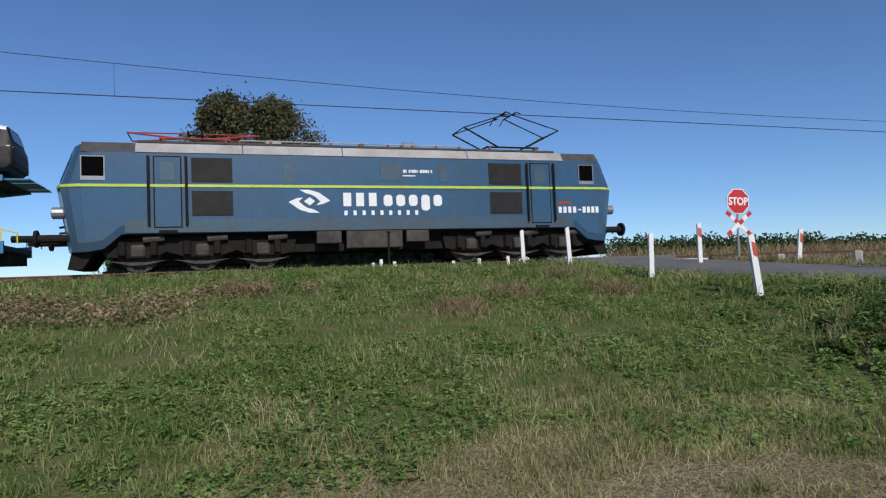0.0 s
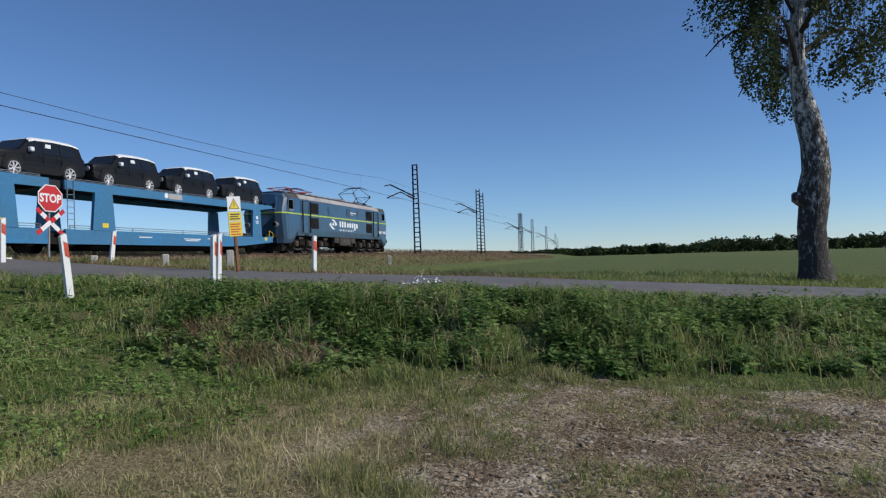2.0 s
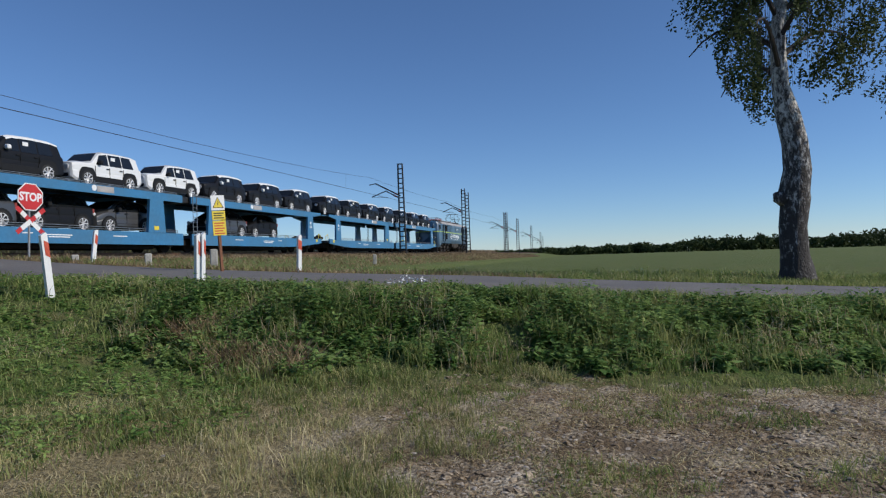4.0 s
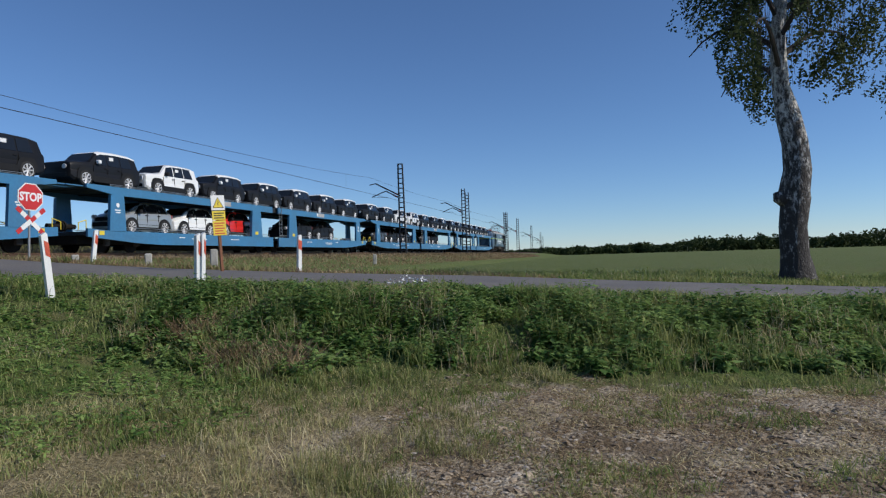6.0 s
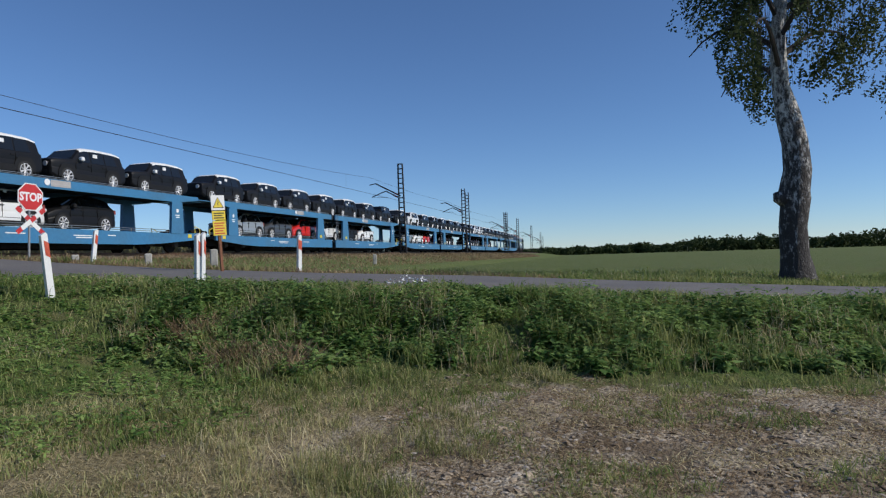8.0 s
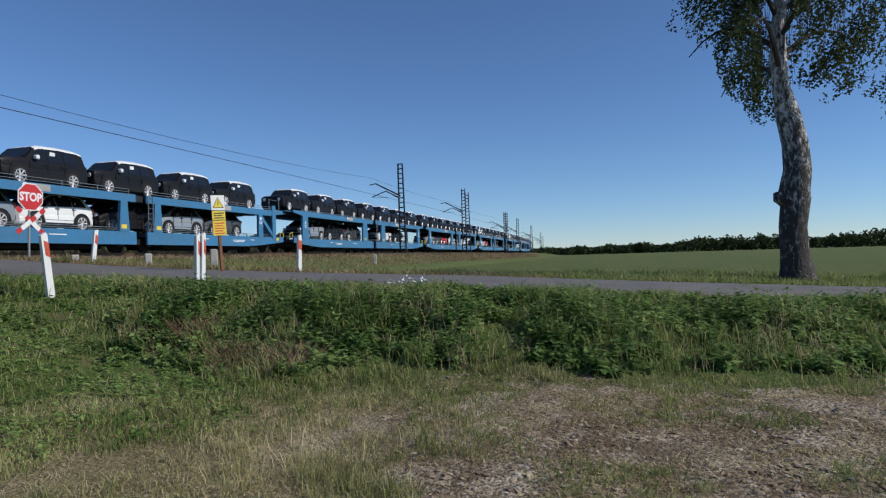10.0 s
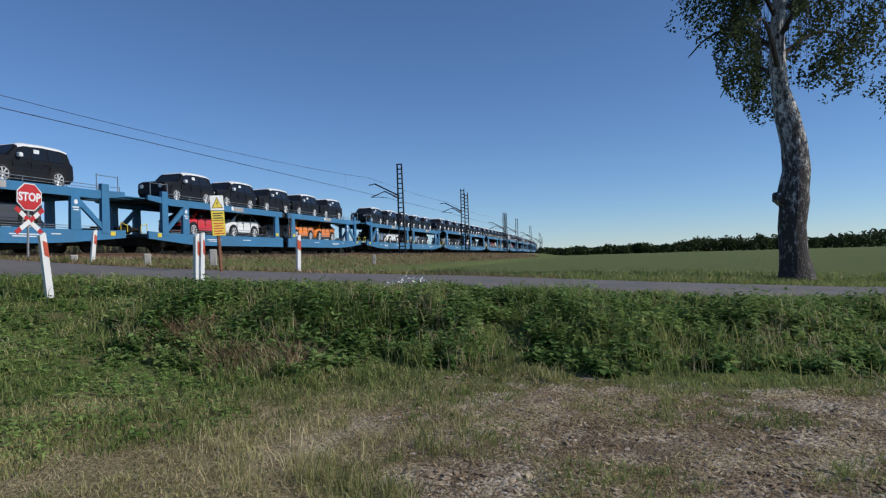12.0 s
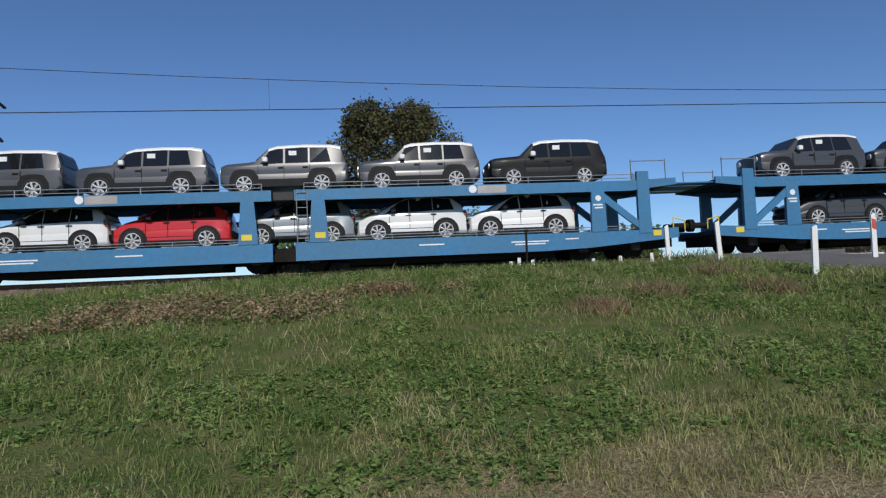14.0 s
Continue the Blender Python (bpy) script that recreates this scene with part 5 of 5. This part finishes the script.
x, y, r = sample(7600, 48, 114, 7.2, 20)
x, y, r = keep(bank(x, y, r) & (field_noise(x, y, 0.9, 41) > -0.28), x, y, r)
tall = bank_high(x, y) * rng.uniform(0.55, 1.25, len(x))
stuff("nettles", plants(x, y, tall, 7, 0.10 * rng.uniform(0.7, 1.3, len(x)), 0.5), L_DARKWEED, "dense dark green nettles on the road bank", "weeds")
x, y, r = sample(3600, 48, 114, 7.2, 20)
x, y, r = keep(bank(x, y, r) & (field_noise(x, y, 0.8, 50) > 0.02), x, y, r)
tall = bank_high(x, y) * rng.uniform(0.7, 1.3, len(x))
stuff("bank_weeds", plants(x, y, tall, 6, 0.07 * rng.uniform(0.7, 1.3, len(x)), 0.2), L_WEED, "lighter green leafy weeds on the road bank", "weeds")
x, y, r = sample(2600, 48, 114, 7.2, 20)
x, y, r = keep(bank(x, y, r) & (field_noise(x, y, 0.7, 52) < 0.05), x, y, r)
size = 0.10 + bank_high(x, y) * rng.uniform(0.5, 1.15, len(x))
p, k = tufts(x, y, 13, 0.07)
strips("bank_grass", p, size[k] * rng.uniform(0.5, 1.2, len(p)), 0.006 + 0.0008 * r[k], rng.uniform(0.1, 0.9, len(p)), L_GRASS, "tall green grass tufts on the road bank", "grass")
x, y, r = sample(1500, 48, 114, 7.0, 18)
x, y, r = keep(bank(x, y, r) & (field_noise(x, y, 0.7, 88) > 0.08), x, y, r)
size = 0.08 + bank_high(x, y) * rng.uniform(0.6, 1.25, len(x))
p, k = tufts(x, y, 9, 0.08)
strips("bank_straw", p, size[k] * rng.uniform(0.6, 1.2, len(p)), 0.005 + 0.0006 * r[k], rng.uniform(0.1, 0.9, len(p)), L_DRY, "pale dead stalks standing among the nettles", "grass")


def clumps(n, az0, az1, r0, r1, per, spread, high, size, ok):
    x, y, r = sample(n, az0, az1, r0, r1)
    m = ok(x, y, r)
    x, y, r = keep(m, x, y, r)
    g = np.repeat(grow(x, y), per, 0)
    rr = np.repeat(r, per)
    hh = np.repeat(rng.uniform(0.3, 1.15, len(x)), per) * high(g[:, 0], g[:, 1])
    g[:, 0] += rng.normal(0, spread, len(g))
    g[:, 1] += rng.normal(0, spread, len(g))
    g[:, 2] += hh * rng.uniform(0.15, 1, len(g))
    return leaves(g, size * rng.uniform(0.6, 1.3, len(g)) * (0.75 + 0.025 * rr), 0.55)


# withered patches
q = clumps(1500, -40, 8, 12.0, 15.5, 12, 0.12, lambda a, b: 0.30 + 0 * a, 0.07, lambda x, y, r: (np.abs(r - 13.6 - 0.6 * np.sin(x)) < 1.1) & (field_noise(x, y, 0.5, 61) > -0.1))
stuff("withered_weeds", q, L_BROWN, "brown withered weeds along the bank", "weeds")
spots = [(28.7, 17.2, 0.8), (53.9, 10.6, 0.4), (33, 15, 0.5), (20, 12.4, 0.6), (57, 9.4, 0.4), (24.5, 14.0, 0.6), (2, 14.5, 0.5), (61, 9.0, 0.4)]
qs = []
for az, rr, s in spots:
    cx, cy = polar(az, rr)
    p = rng.normal(0, s * 0.55, (480, 2)) + (cx, cy)
    qs.append(blades(grow(p[:, 0], p[:, 1]), rng.uniform(0.10, 0.30, 480), np.full(480, 0.02), rng.uniform(0.4, 1.4, 480)))
stuff("withered_tufts", np.concatenate(qs), L_BROWN, "reddish brown withered grass tufts", "grass")
# white umbel flowers above the nettles
qs = []
for az, el in ((71.8, -4.06), (74.6, -3.9), (70.6, -2.0), (71.4, -1.75), (72.6, -1.9), (71.3, -4.3), (75.0, -3.6)):
    cx, cy = polar(az, 11.4)
    c = rng.normal(0, 1, (26, 3)) * (0.09, 0.09, 0.025) + (cx, cy, EYE[2] + 11.4 * math.tan(radians(el)))
    qs.append(leaves(c, np.full(26, 0.06), 0.9))
stuff("white_flowers", np.concatenate(qs), M_LETTER, "small white umbel flowers above the weeds", "flowers")
# verges along the track and road, far side and beyond
x, y = rng.uniform(-30, 150, 40000), rng.uniform(0, 1, 40000)
ty = np.array([track_y(a) for a in x])
y = ty - 2.5 - 5.0 * y ** 1.6
m = off_road(x, y, 0.0) & (x > 15.8)
x, y = keep(m, x, y)
r = np.hypot(x, y)
stuff("track_verge_grass", blades(grow(x, y), rng.uniform(0.05, 0.22, len(x)), 0.01 + 0.0009 * r, rng.uniform(0.4, 1.4, len(x))), L_BROWN, "dry brown grass on the verge of the track", "grass")
x = rng.uniform(-4, 150, 30000)
y = np.array([track_y(a) for a in x]) + 2.6 + rng.uniform(0, 4.5, len(x))
m = off_road(x, y, 0.0)
x, y = keep(m, x, y)
r = np.hypot(x, y)
stuff("far_verge_grass", blades(grow(x, y), rng.uniform(0.3, 1.0, len(x)), 0.02 + 0.001 * r, rng.uniform(0.1, 0.8, len(x))), L_BROWN, "tall dry grass beyond the track", "grass")
rx_pts = rng.uniform(-14, 20, 16000)
off = ROAD_W + 0.05 + rng.uniform(0, 1, 16000) ** 1.5 * 3.5
x = np.interp(rx_pts, [a for a, _ in ROAD_X], [b for _, b in ROAD_X]) + off
r = np.hypot(x, rx_pts)
for name, m, leaf, label in (("road_verge_grass", rx_pts < 3 + 2 * np.sin(x), L_GRASS, "short green grass on the verge of the road"), ("road_verge_dry_grass", rx_pts >= 3 + 2 * np.sin(x), L_BROWN, "short brown grass on the verge of the road")):
    n = int(m.sum())
    stuff(name, blades(grow(x[m], rx_pts[m]), rng.uniform(0.04, 0.18, n), 0.008 + 0.001 * r[m], rng.uniform(0.4, 1.4, n)), leaf, label, "grass")
# brush beyond the track
x = rng.uniform(-4, 15.5, 5000)
y = TRACK_Y + rng.uniform(4.6, 7.0, len(x))
m = off_road(x, y, 0.0)
x, y = keep(m, x, y)
g = np.repeat(grow(x, y), 8, 0)
g[:, 2] += rng.uniform(0.1, 2.3, len(g)) * np.repeat(rng.uniform(0.5, 1, len(x)), 8)
g[:, :2] += rng.normal(0, 0.15, (len(g), 2))
stuff("brush", leaves(g, rng.uniform(0.14, 0.34, len(g)), 0.2), L_DARKWEED, "dark green tangled brush beyond the track", "brush")
# stones on the lot
ico = B()
bmesh.ops.create_icosphere(ico, subdivisions=1, radius=1)
iv, ifc = np.array([v.co[:] for v in ico.verts]), [[v.index for v in f.verts] for f in ico.faces]
ico.free()


def lumps(name, x, y, size, material, label, category):
    """Irregular squashed lumps lying on the ground."""
    vs, fs = [], []
    for a, b, s in zip(x, y, size):
        turn = Euler((random.uniform(-0.4, 0.4), random.uniform(-0.4, 0.4), random.uniform(0, 6))).to_matrix()
        pts = iv * rng.uniform(0.65, 1.2, (len(iv), 1)) * (s * random.uniform(1, 1.7), s, s * random.uniform(0.22, 0.5))
        base = len(vs)
        vs += [tuple(turn @ Vector(p) + Vector((a, b, terrain(a, b) + s * 0.1))) for p in pts]
        fs += [[base + i for i in f] for f in ifc]
    return tagged(new(name, raw(name, vs, fs, material)), label, category, kind="stuff")


sx, sy, sr = sample(2600, 25, 112, 3.4, 8.8)
m = in_lot(sx, sy) | (rng.uniform(0, 1, 2600) < 0.05)
sx, sy = keep(m, sx, sy)
lumps("gravel_stones", sx, sy, rng.uniform(0.007, 0.026, len(sx)), mat("stone", (0.40, 0.35, 0.29), 0.95, var=0.4, scale=6), "pale loose stones on the bare lot", "stones")
sx, sy, sr = sample(6500, 25, 112, 3.3, 8.8)
m = in_lot(sx, sy) & (field_noise(sx, sy, 0.9, 81) > 0.0)
sx, sy = keep(m, sx, sy)
lumps("dirt_clods", sx, sy, rng.uniform(0.010, 0.04, len(sx)) * rng.uniform(0.5, 1.2, len(sx)), mat("dirt_clod", (0.12, 0.085, 0.055), 0.95, var=0.5, scale=5, tint=(0.40, 0.32, 0.22)), "brown clods of dried mud on the lot", "clods")
for name, seed, leaf, label in (("lot_litter", 71, L_BROWN, "dry brown litter and stalks strewn on the lot"), ("lot_straw", 72, L_DRY, "pale straw strewn over the lot")):
    x, y, r = sample(3600, 20, 112, 3.3, 8.8)
    m = in_lot(x, y) & (field_noise(x, y, 1.2, seed) > -0.12)
    x, y, r = keep(m, x, y, r)
    p, k = tufts(x, y, 10, 0.10)
    strips(name, p + (0, 0, 0.015), rng.uniform(0.008, 0.03, len(p)), 0.004 + 0.0012 * r[k], rng.uniform(1.0, 5.0, len(p)), leaf, label, "litter")
x, y, r = sample(3600, 20, 112, 3.3, 8.8)
m = in_lot(x, y) & (field_noise(x, y, 0.8, 95) > -0.06)
x, y, r = keep(m, x, y, r)
size = rng.uniform(0.03, 0.12, len(x))
p, k = tufts(x, y, 10, 0.045)
strips("sparse_grass", p, size[k] * rng.uniform(0.5, 1.3, len(p)), 0.004 + 0.0007 * r[k], rng.uniform(0.3, 1.6, len(p)), L_GRASS, "sparse grass tufts growing on the lot", "grass")

# corn beyond the track
cx, cy = np.meshgrid(np.arange(18.5, 75, 0.45), np.arange(31, 43, 0.75))
cx, cy = cx.ravel() + rng.normal(0, 0.1, cx.size), cy.ravel() + rng.normal(0, 0.05, cx.size)
cx, cy = keep(off_road(cx, cy, 0.4), cx, cy)
base = np.repeat(grow(cx, cy), 8, 0)
hh = np.tile(np.linspace(0.1, 1.25, 8), len(cx))
base[:, 2] += hh
stuff("corn", blades(base, rng.uniform(0.25, 0.5, len(base)), np.full(len(base), 0.07), rng.uniform(0.3, 1.1, len(base))), L_CORN, "ripening yellow-green corn field beyond the track", "corn")


# ---- trees ----
def bark_material():
    m = bpy.data.materials.new("birch_bark")
    m.use_nodes = True
    n, l = m.node_tree.nodes, m.node_tree.links
    p = n["Principled BSDF"]
    p.inputs["Roughness"].default_value = 0.85
    tex, mp = n.new("ShaderNodeTexCoord"), n.new("ShaderNodeMapping")
    mp.inputs["Scale"].default_value = (2.2, 2.2, 1.1)
    l.new(tex.outputs["Object"], mp.inputs[0])
    a, sep, add, rmp, mix = n.new("ShaderNodeTexNoise"), n.new("ShaderNodeSeparateXYZ"), n.new("ShaderNodeMath"), n.new("ShaderNodeMapRange"), n.new("ShaderNodeMix")
    a.inputs["Scale"].default_value, a.inputs["Detail"].default_value, a.inputs["Roughness"].default_value = 3.4, 10, 0.78
    l.new(mp.outputs[0], a.inputs["Vector"])
    l.new(tex.outputs["Object"], sep.inputs[0])
    sc = n.new("ShaderNodeMath")
    sc.operation, sc.inputs[1].default_value = "MULTIPLY", 0.022
    l.new(sep.outputs["Z"], sc.inputs[0])
    l.new(a.outputs["Fac"], add.inputs[0]), l.new(sc.outputs[0], add.inputs[1])
    rmp.inputs["From Min"].default_value, rmp.inputs["From Max"].default_value = 0.565, 0.70
    l.new(add.outputs[0], rmp.inputs["Value"])
    mix.data_type = "RGBA"
    mix.inputs["A"].default_value, mix.inputs["B"].default_value = (0.04, 0.034, 0.03, 1), (0.62, 0.60, 0.56, 1)
    l.new(rmp.outputs[0], mix.inputs["Factor"])
    l.new(mix.outputs["Result"], p.inputs["Base Color"])
    f, b = n.new("ShaderNodeTexNoise"), n.new("ShaderNodeBump")
    f.inputs["Scale"].default_value, f.inputs["Detail"].default_value = 9, 8
    b.inputs["Strength"].default_value, b.inputs["Distance"].default_value = 0.9, 0.05
    l.new(mp.outputs[0], f.inputs["Vector"]), l.new(f.outputs["Fac"], b.inputs["Height"]), l.new(b.outputs[0], p.inputs["Normal"])
    return m


M_BARK = bark_material()
M_TWIG = mat("twig_bark", (0.05, 0.04, 0.035), 0.85, var=0.3)


def tube(bm, pts, radii, n=10):
    rings = []
    for i, (p, r) in enumerate(zip(pts, radii)):
        p = Vector(p)
        d = (Vector(pts[min(i + 1, len(pts) - 1)]) - Vector(pts[max(i - 1, 0)])).normalized()
        q = Vector((0, 0, 1)).rotation_difference(d)
        rings.append([p + q @ Vector((r * (1 + 0.10 * noise.noise((i * 0.7, k * 1.3, 2))) * math.cos(2 * math.pi * k / n), r * (1 + 0.10 * noise.noise((i * 0.7, k * 1.3, 2))) * math.sin(2 * math.pi * k / n), 0)) for k in range(n)])
    return loft(bm, rings)


BX, BY = polar(102.8, 22.5)
U = Vector((0.264, -0.964, 0))
birch = thing("birch_tree", "old birch with a knotted dark trunk and drooping leaves", "tree", "", pose(BX, BY, -1.5))
# sideways lean and thickness of the trunk with height
TR = [(-0.2, 0.0, 0.62), (0.0, 0.0, 0.53), (0.25, -0.02, 0.45), (0.65, -0.05, 0.40), (1.5, -0.08, 0.385), (2.35, 0.02, 0.41), (2.55, 0.0, 0.43), (3.2, 0.12, 0.385), (4.0, 0.07, 0.37), (4.85, -0.12, 0.34), (5.7, -0.30, 0.245), (6.6, -0.34, 0.225), (7.4, -0.32, 0.205), (8.25, -0.22, 0.19), (10, -0.1, 0.16), (12, 0.1, 0.12), (15, 0.3, 0.05)]
bm = tube(B(), [tuple(U * o) [:2] + (z,) for z, o, r in TR], [r for z, o, r in TR], 14)
part("trunk", bm, M_BARK, birch, "blackened and white peeling birch bark", smooth=True)
bm = tube(B(), [tuple(U * -0.25)[:2] + (2.30,), tuple(U * -0.52)[:2] + (2.42,), tuple(U * -0.60)[:2] + (2.52,)], [0.26, 0.18, 0.05], 9)
part("burl", bm, M_BARK, birch, smooth=True)
random.seed(11)
limb_ends, lv = [], []
for k in range(28):
    z0 = 5.9 + 0.30 * k
    a = k * 2.399 + 0.4
    reach = random.uniform(2.4, 4.2) * (1 - 0.022 * k)
    rise = random.uniform(0.6, 1.6)
    o = interp([(q[0], q[1]) for q in TR], z0)
    s = U * o
    pts = []
    for j in range(7):
        f = j / 6
        pts.append((s.x + math.cos(a) * reach * f, s.y + math.sin(a) * reach * f, z0 + rise * math.sin(f * 2.4) - 0.5 * f * f))
    part("limb", tube(B(), pts, [0.085 * (1 - f / 7.5) for f in range(7)], 6), M_TWIG, birch)
    limb_ends.append(pts)
# how low the hanging strands reach, from one side of the crown to the other
SKIRT = [(-4.5, 8.3), (-1.85, 7.7), (-1.7, 6.1), (-1.15, 5.7), (-1.1, 5.0), (-0.4, 5.0), (0.4, 5.9), (0.9, 5.7), (1.1, 5.0), (1.6, 5.6), (2.4, 5.3), (3.0, 4.5), (5.0, 4.3)]
strands = B()
random.seed(5)
for k in range(1250):
    pts = random.choice(limb_ends)
    j = random.uniform(1.4, 6.0)
    i = min(int(j), 5)
    p = Vector(pts[i]).lerp(Vector(pts[i + 1]), j - i)
    p += Vector((random.gauss(0, 0.45), random.gauss(0, 0.45), random.uniform(-0.1, 0.5)))
    length = random.uniform(0.8, 3.0) * (0.6 if math.hypot(p.x, p.y) > 3.6 else 1.0)
    sway = Vector((random.gauss(0, 0.12), random.gauss(0, 0.12), 0))
    lateral = -0.22 * p.x - 0.975 * p.y
    if k % 2 == 0 and p.z - length * 0.85 > interp(SKIRT, lateral) + 0.2:
        rod(strands, p, p + sway * 0.6 + Vector((0, 0, -length * 0.85)), 0.006, 3)
    n = int(length * 30)
    for q in range(n):
        f = q / n
        lv.append(p + sway * f + Vector((random.gauss(0, 0.10), random.gauss(0, 0.10), -length * f)))
ahead_dir = Vector((-U.y, U.x, 0))
for k in range(80):  # long strands that droop from the limbs on the sunny side
    p = U * random.uniform(0.9, 4.6) + ahead_dir * random.gauss(0, 0.8) + Vector((0, 0, random.uniform(5.9, 7.6)))
    length = random.uniform(0.8, 2.3)
    for q in range(int(length * 30)):
        lv.append(p + Vector((random.gauss(0, 0.09), random.gauss(0, 0.09), -length * q / (length * 30))))
tagged(part("foliage", strands, M_TWIG, birch), kind="stuff")
lv = np.array([tuple(v) for v in lv])
AWAY, ACROSS = polar(102.8, 1.0), polar(192.8, 1.0)  # from the viewing place to the tree, and across that way
side = lv[:, 0] * ACROSS[0] + lv[:, 1] * ACROSS[1] - 0.9 * np.interp(lv[:, 2], [q[0] for q in TR], [q[1] for q in TR])
deep = lv[:, 0] * AWAY[0] + lv[:, 1] * AWAY[1]
drop = np.interp(side, [q[0] for q in SKIRT], [q[1] for q in SKIRT]) + 0.35 * field_noise(side, lv[:, 2], 2.5, 6)
thin = field_noise(lv[:, 0] + side, lv[:, 2] + lv[:, 1], 0.9, 12)
lv = lv[((np.abs(side) > 0.4) | (deep > 0.3)) & (lv[:, 2] > drop) & (thin > np.where(side > 0.3, 0.0, -0.22))]
crown = new("crown", quads_mesh("crown", leaves(lv, rng.uniform(0.07, 0.15, len(lv)), 0.0), L_BIRCH))
crown.parent = birch
tagged(crown, "drooping strands of small dark leaves")


def round_tree(name, x, y, z, lobes, n, size, trunk_h, label, material=None):
    """A broad tree: lobes (dx, dy, dz, rx, rz) filled with leaf clumps, denser to the outside."""
    t = thing(name, label, "tree" if trunk_h else "bush", "", pose(x, y, z))
    if trunk_h:
        bm = tube(B(), [(0, 0, -0.3), (0.05, 0, trunk_h * 0.5), (0.1, 0.1, trunk_h), (0.2, 0, trunk_h + 2.5)], [0.42, 0.32, 0.27, 0.10], 9)
        part("trunk", bm, M_TWIG, t)
        for k in range(7):
            a = k * 0.9
            part("limb", tube(B(), [(0.08, 0, trunk_h * 0.8 + 0.25 * k), (1.0 * math.cos(a), 1.0 * math.sin(a), trunk_h + 1.0 + 0.25 * k), (2.2 * math.cos(a), 2.2 * math.sin(a), trunk_h + 2.2 + 0.2 * k)], [0.14, 0.1, 0.04], 6), M_TWIG, t)
    pts = []
    for dx, dy, dz, rx, rz in lobes:
        m = int(n / len(lobes))
        d = rng.normal(size=(m // 14, 3))
        d /= np.linalg.norm(d, axis=1)[:, None]
        rad = rng.uniform(0.45, 1.06, (len(d), 1)) ** 0.6
        c = d * rad * (rx, rx, rz) + (dx, dy, dz)
        c = np.repeat(c, 14, 0) + rng.normal(0, 0.2 * rx / 1.6, (len(d) * 14, 3))
        pts.append(c)
    pts = np.concatenate(pts)
    c = new("crown", quads_mesh("crown", leaves(pts, size * rng.uniform(0.6, 1.4, len(pts)), 0.2), material or L_TREE))
    c.parent = t
    return t


round_tree("field_tree", 1.6, 40.0, -1.2, [(0, 0, 9.0, 2.6, 2.5), (-1.8, 0.3, 8.2, 2.0, 1.9), (2.2, -0.2, 8.6, 2.2, 2.2), (0.2, 0, 6.3, 3.0, 1.8), (-1.2, 0, 10.6, 1.5, 1.3), (1.6, 0.4, 10.7, 1.5, 1.2), (3.4, 0, 6.6, 1.4, 1.4), (-0.4, 0, 4.0, 2.4, 1.8)], 38000, 0.20, 3.0, "broad brown-green leafy tree beyond the track")
for dx, dy, s in ((-1.6, 30.0, 1.0), (0.2, 31.0, 1.25), (2.0, 30.5, 0.9), (4.6, 32.0, 1.3), (6.2, 31.0, 1.2), (7.6, 32.5, 1.05), (10.6, 32.5, 0.7)):
    round_tree("bush", dx, dy, -1.4, [(0, 0, 1.3 * s, 1.2, 1.4 * s), (0.7, 0.2, 2.3 * s, 0.9, 1.2 * s), (-0.5, 0, 2.0 * s, 0.9, 1.1 * s)], 3600, 0.16, 0, "dark green bush growing beyond the track", L_DARKWEED)

# far woods along the horizon
WOODS = [(33, 5.0), (40, 5.2), (50, 4.6), (58, 4.2), (63, 5.2), (66, 3.6), (70, 3.4), (74, 2.8), (78, 2.6), (82, 3.2), (86, 4.0), (90, 4.8), (94, 4.0), (95, 7.0), (99, 6.8), (99.6, 4.8), (100.4, 8.0), (102, 6.2), (103.6, 4.6), (105, 6.6), (108, 7.6), (114, 7.6)]
NEAR_WOODS = [(33, 12.2), (37, 11.6), (44, 10.4), (50, 8.4), (57, 6.4), (62, 5.0)]
pts, sizes = [], []
az = 33.0
while az < 114:
    near = az < 61.5
    h = interp(NEAR_WOODS, az) * random.uniform(0.8, 1.05) + 1.0 if near else interp(WOODS, az) * random.uniform(0.55, 0.88) + 1.4
    x, y = polar(az, random.uniform(195, 225) if near else random.uniform(310, 360))
    m = 280 if near else 190
    c = rng.normal(size=(m, 3))
    c /= np.linalg.norm(c, axis=1)[:, None]
    pts.append(c * rng.uniform(0.5, 1.0, (m, 1)) * ((3.4, 3.4, h * 0.5) if near else (2.6, 2.6, h * 0.5)) + (x, y, -1.6 + h * 0.5))
    sizes.append(rng.uniform(0.5, 1.3, m) if near else rng.uniform(0.7, 1.7, m))
    az += random.uniform(0.12, 0.32)
pts, sizes = np.concatenate(pts), np.concatenate(sizes)
stuff("far_woods", leaves(pts, sizes, 0.0), L_WOOD, "dark green line of distant woods on the horizon", "woods")


# ---- motion ----
def motions():
    # the train rolls by at a steady pace
    beats = [0.0, 2.0, 4.0, 6.0, 8.0, 10.0, 12.0, 14.0]
    for ob, ahead, height in TRAIN:
        rows = []
        for t in beats:
            x = TRAIN_X + SPEED * t + ahead
            rows.append((t, pose(x, track_y(x), height, rz=track_turn(x))))
        walk(ob, rows)
    # the locomotive's wheels turn
    for ob, x, r in WHEELSETS:
        walk(ob, [(k / 30, pose(x, 0, r, ry=math.degrees(SPEED * k / 30 / r))) for k in range(0, 421)])


motions()
